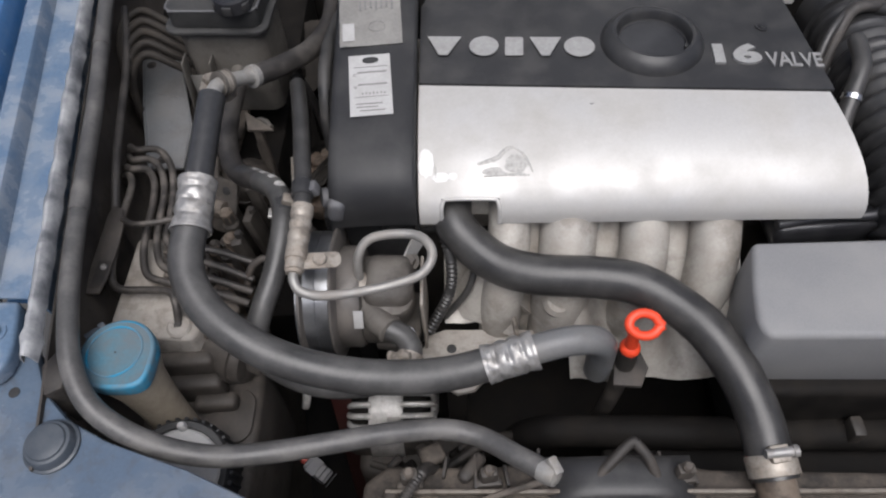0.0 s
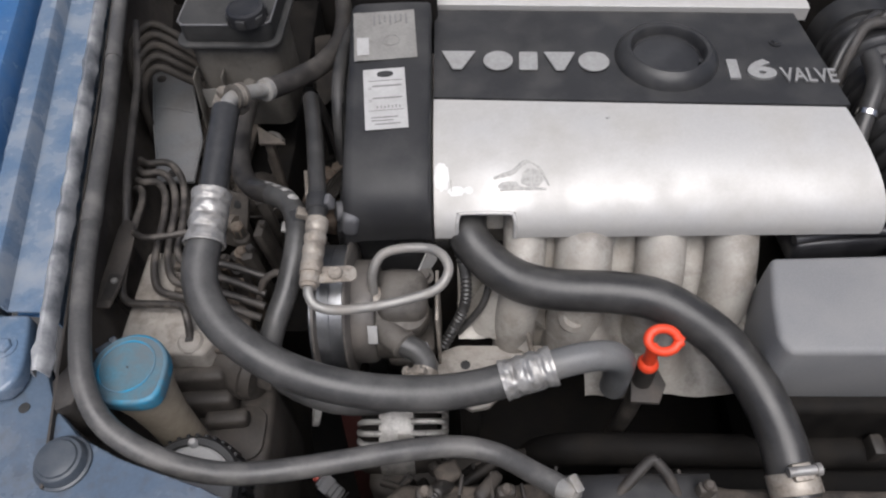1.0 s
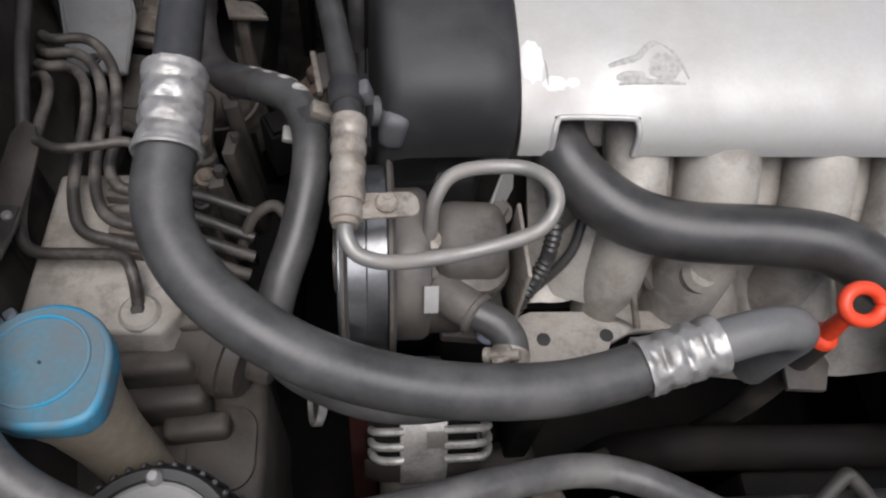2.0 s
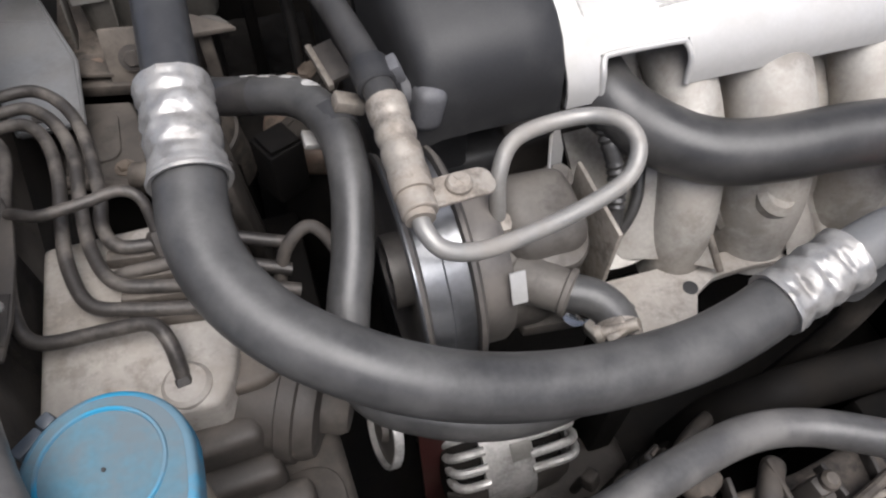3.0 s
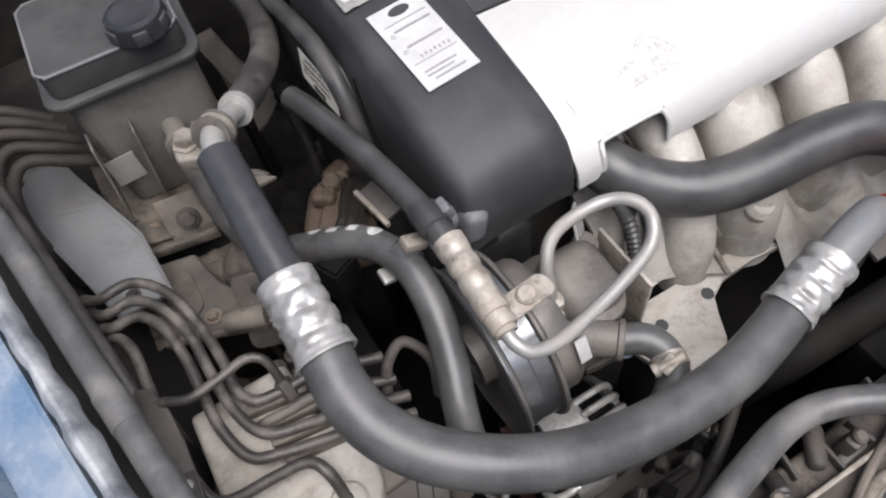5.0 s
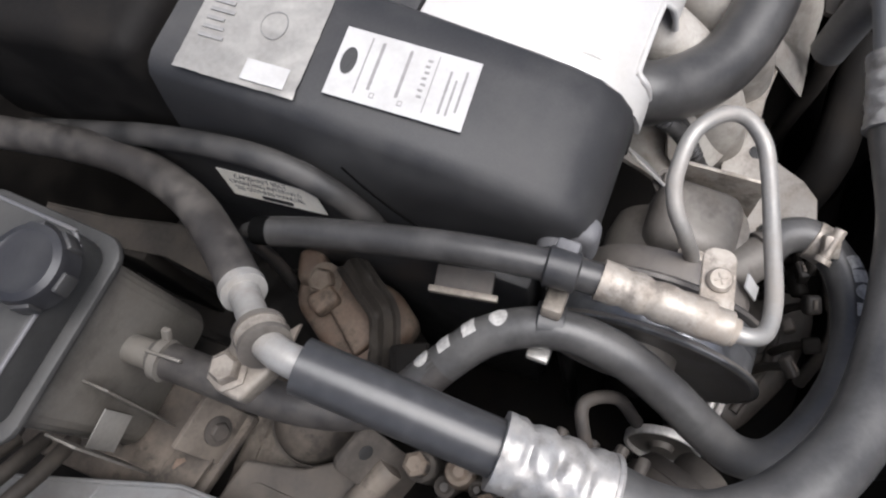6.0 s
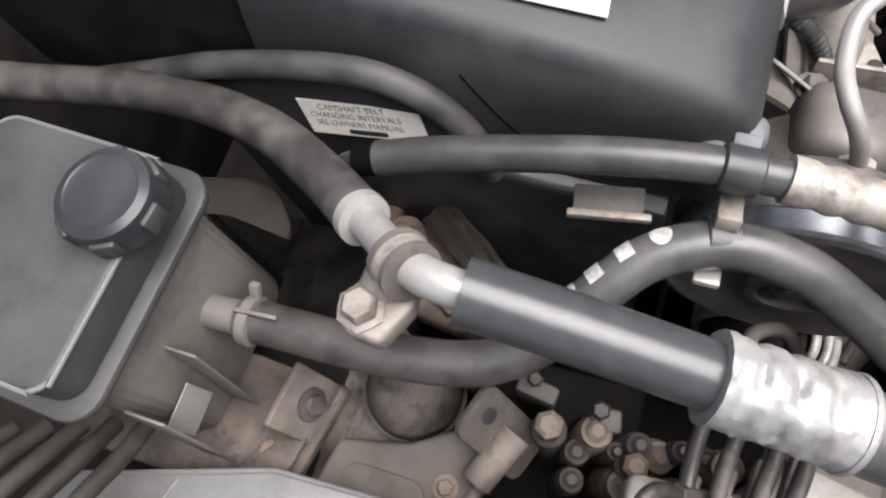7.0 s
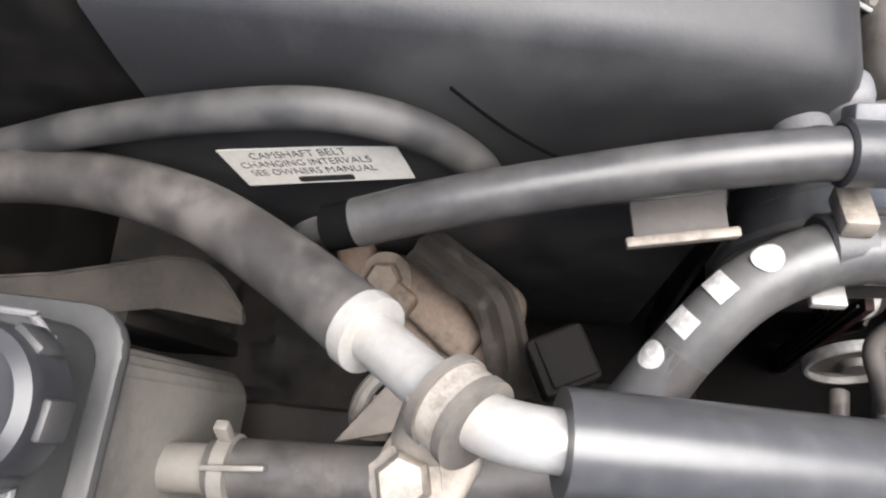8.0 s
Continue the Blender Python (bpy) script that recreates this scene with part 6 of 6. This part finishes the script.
single("corrugated_conduit", tube([(0.0098, 0.2381, 0.772), (0.0038, 0.2329, 0.788), (-0.0023, 0.222, 0.797), (-0.0105, 0.2094, 0.797), (-0.0211, 0.1985, 0.79), (-0.0334, 0.19, 0.778), (-0.0459, 0.1815, 0.765)], lambda t: (0.0058 if t < 0.28 else 0.0046 + 0.0005 * math.sin(230 * t)), 14, 30), RUBBER_DUSTY, "ribbed dusty conduit in front of the engine", "conduit", sharp=80)
eye_ob = thing("lifting_eye", (0.052, 0.188, 0.778), "pale metal loop plate on the dusty front panel", "ring")
part("loop", tube([(0.052 + 0.019 * math.cos(a), 0.188 + 0.0125 * math.sin(a) + 0.004 * math.cos(a), 0.784 + 0.002 * math.sin(a)) for a in [2 * math.pi * k / 18 for k in range(19)]], 0.0042, 12, 3), FLANGE, eye_ob)
part("pad", prism([(0.052 + a, 0.188 + b) for a, b in rounded(0.034, 0.018, 0.008)], 0.778, 0.7815, bevel=0.001), FLANGE, eye_ob)
part("hole", lathe([(0.0055, 0), (0.0055, 0.0006), (0.005, 0.0008)], pose(0.056, 0.189, 0.7813), 20), INK, eye_ob)
plug = thing("wire_plug", (-0.098, 0.25, 0.72), "grey ribbed cable plug with a red seal", "plug")
part("shell", joined(block((0.026, 0.014, 0.012), pose(-0.098, 0.248, 0.742, 0, 20, -35), 0.003, 2), block((0.010, 0.016, 0.003), pose(-0.100, 0.249, 0.7495, 0, 20, -35), 0.001)), PLASTIC_GREY, plug)
for k in range(3):
    part("groove", block((0.0012, 0.0145, 0.0125), pose(-0.094 + 0.004 * k, 0.2452 - 0.0028 * k, 0.7405 - 0.0014 * k, 0, 20, -35), 0.0004, 1), INK, plug)
part("seal", lathe([(0.0042, 0), (0.0042, 0.003), (0.003, 0.004), (0.0, 0.0042)], axes((-0.1085, 0.2555, 0.7465), (-0.8, 0.5, 0.4)), 16), RED_SEAL, plug, "red rubber seal")

case = thing("lower_casting", (-0.02, 0.30, 0.43), "dull brown casting low on the engine front", "casting")
part("shell", prism([(-0.085, 0.292), (-0.03, 0.262), (0.03, 0.250), (0.05, 0.262), (0.05, 0.345), (-0.085, 0.335)], 0.44, 0.597, bevel=0.014, segments=4), RAIL, case)
part("rib", tube([(-0.07, 0.300, 0.598), (-0.02, 0.285, 0.602), (0.03, 0.283, 0.600)], 0.004, 10), RAIL, case)
rng = random.Random(8)
for k in range(8):
    f = k / 7
    x, y, z = -0.030 + 0.085 * f + rng.uniform(-0.012, 0.012), 0.268 + 0.038 * f + rng.uniform(-0.014, 0.014), 0.655 + 0.03 * rng.random()
    w, d, h = rng.uniform(0.010, 0.020), rng.uniform(0.008, 0.014), rng.uniform(0.008, 0.014)
    turn = pose(x, y, z, rng.uniform(-25, 25), rng.uniform(-25, 25), rng.uniform(15, 60))
    clipping = thing("wire_clip", (x, y, z - 0.06), "small dirty connector clip on the engine front", "clip", "clips on the engine front")
    part("body", block((w, d, h), turn, min(w, d, h) * 0.28, 3), (DUSTY_DARK, OILY_SHADE, CAST_DARK)[k % 3], clipping)
    part("stem", tube([(x, y, z), (x + 0.004, y + 0.008, z - 0.03), (x + 0.006, y + 0.012, z - 0.07)], 0.0034, 10), CAST_DARK, clipping)
    if k % 3 == 0:
        part("latch", block((w * 0.5, d * 0.3, 0.002), turn @ pose(0, 0, h / 2 + 0.0008), 0.0005, 1), DUSTY, clipping)
low = thing("low_lead", (0.02, 0.27, 0.62), "dusty dark lead low across the engine front", "cable")
part("sleeve", tube([(-0.035, 0.262, 0.62), (-0.005, 0.258, 0.664), (0.03, 0.274, 0.684), (0.06, 0.292, 0.688), (0.09, 0.305, 0.67)], 0.0052, 14), CAST_DARK, low)
part("tape_band", tube([(0.012, 0.265, 0.6755), (0.022, 0.270, 0.6805)], 0.0060, 14), STRAP, low)

# ---- engine mount ----
mount = thing("engine_mount", (-0.12, 0.59, 0.6), "rusty brown engine mount with bolts", "engine mount")
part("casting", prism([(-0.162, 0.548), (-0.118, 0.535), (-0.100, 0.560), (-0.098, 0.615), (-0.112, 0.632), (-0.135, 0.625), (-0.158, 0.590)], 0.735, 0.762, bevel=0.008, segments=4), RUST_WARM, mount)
# lower half split off so its front faces carry shade as black colour
part("lower_casting", prism([(-0.158, 0.552), (-0.118, 0.540), (-0.104, 0.562), (-0.102, 0.612), (-0.114, 0.628), (-0.135, 0.621), (-0.154, 0.588)], 0.60, 0.738, bevel=0.004, segments=2), OILY_SHADE, mount, "lower casting coloured black for its shaded faces")
part("web", prism([(-0.156, 0.566), (-0.140, 0.556), (-0.118, 0.572), (-0.104, 0.592), (-0.104, 0.618), (-0.118, 0.614)], 0.760, 0.770, bevel=0.003, segments=3), RUST_WARM, mount, "rust stained tan web")
bolt(mount, axes((-0.1145, 0.606, 0.771), (-0.3, 0, 1)), 0.0085, 0.011, RUST_TAN)
part("ear", joined(block((0.026, 0.020, 0.022), pose(-0.107, 0.622, 0.760, 0, 0, 20), 0.006, 3), block((0.020, 0.016, 0.014), pose(-0.128, 0.600, 0.772, 0, 0, -35), 0.004, 3)), RUST_WARM, mount)
fold = []
run = spline([(-0.1005, 0.588, 0.792), (-0.113, 0.570, 0.793), (-0.125, 0.553, 0.790), (-0.142, 0.546, 0.784), (-0.158, 0.543, 0.774), (-0.168, 0.541, 0.755)], 8)
for i, p in enumerate(run):
    d = (run[min(i + 1, len(run) - 1)] - run[max(i - 1, 0)]).normalized()
    across = Vector((d.y, -d.x, 0)).normalized()
    fold.append([p + across * o + Vector((0, 0, 0.002 * math.cos(o * 700) - 25 * o * o + 0.002 * noise.noise(Vector((i * 0.4, o * 200, 1))))) for o in [0.0026 * k - 0.0104 for k in range(9)]])
part("rubber_strip", sheet(fold, 0.0018), STRAP, mount, "perished brown folded strip", sharp=60)
box_lug = thing("bracket_box", (-0.152, 0.518, 0.76), "dark dusty bracket box beside the return hose", "bracket")
part("body", block((0.026, 0.026, 0.045), pose(-0.152, 0.520, 0.780, 0, 0, 25), 0.003, 2), OILY_SHADE, box_lug)
part("lid", block((0.022, 0.020, 0.003), pose(-0.151, 0.519, 0.804, 0, 6, 25), 0.001), OILY_SHADE, box_lug)
ledge = thing("small_bracket", (-0.104, 0.488, 0.85), "small tan folded bracket on the belt cover", "bracket")
part("lip", block((0.0035, 0.036, 0.0045), pose(-0.1200, 0.4880, 0.8805, 0, 0, 9), 0.0008), FLANGE, ledge)
part("web", block((0.012, 0.030, 0.0030), pose(-0.1130, 0.4895, 0.8815, 0, -10, 9), 0.0006), RAIL, ledge)
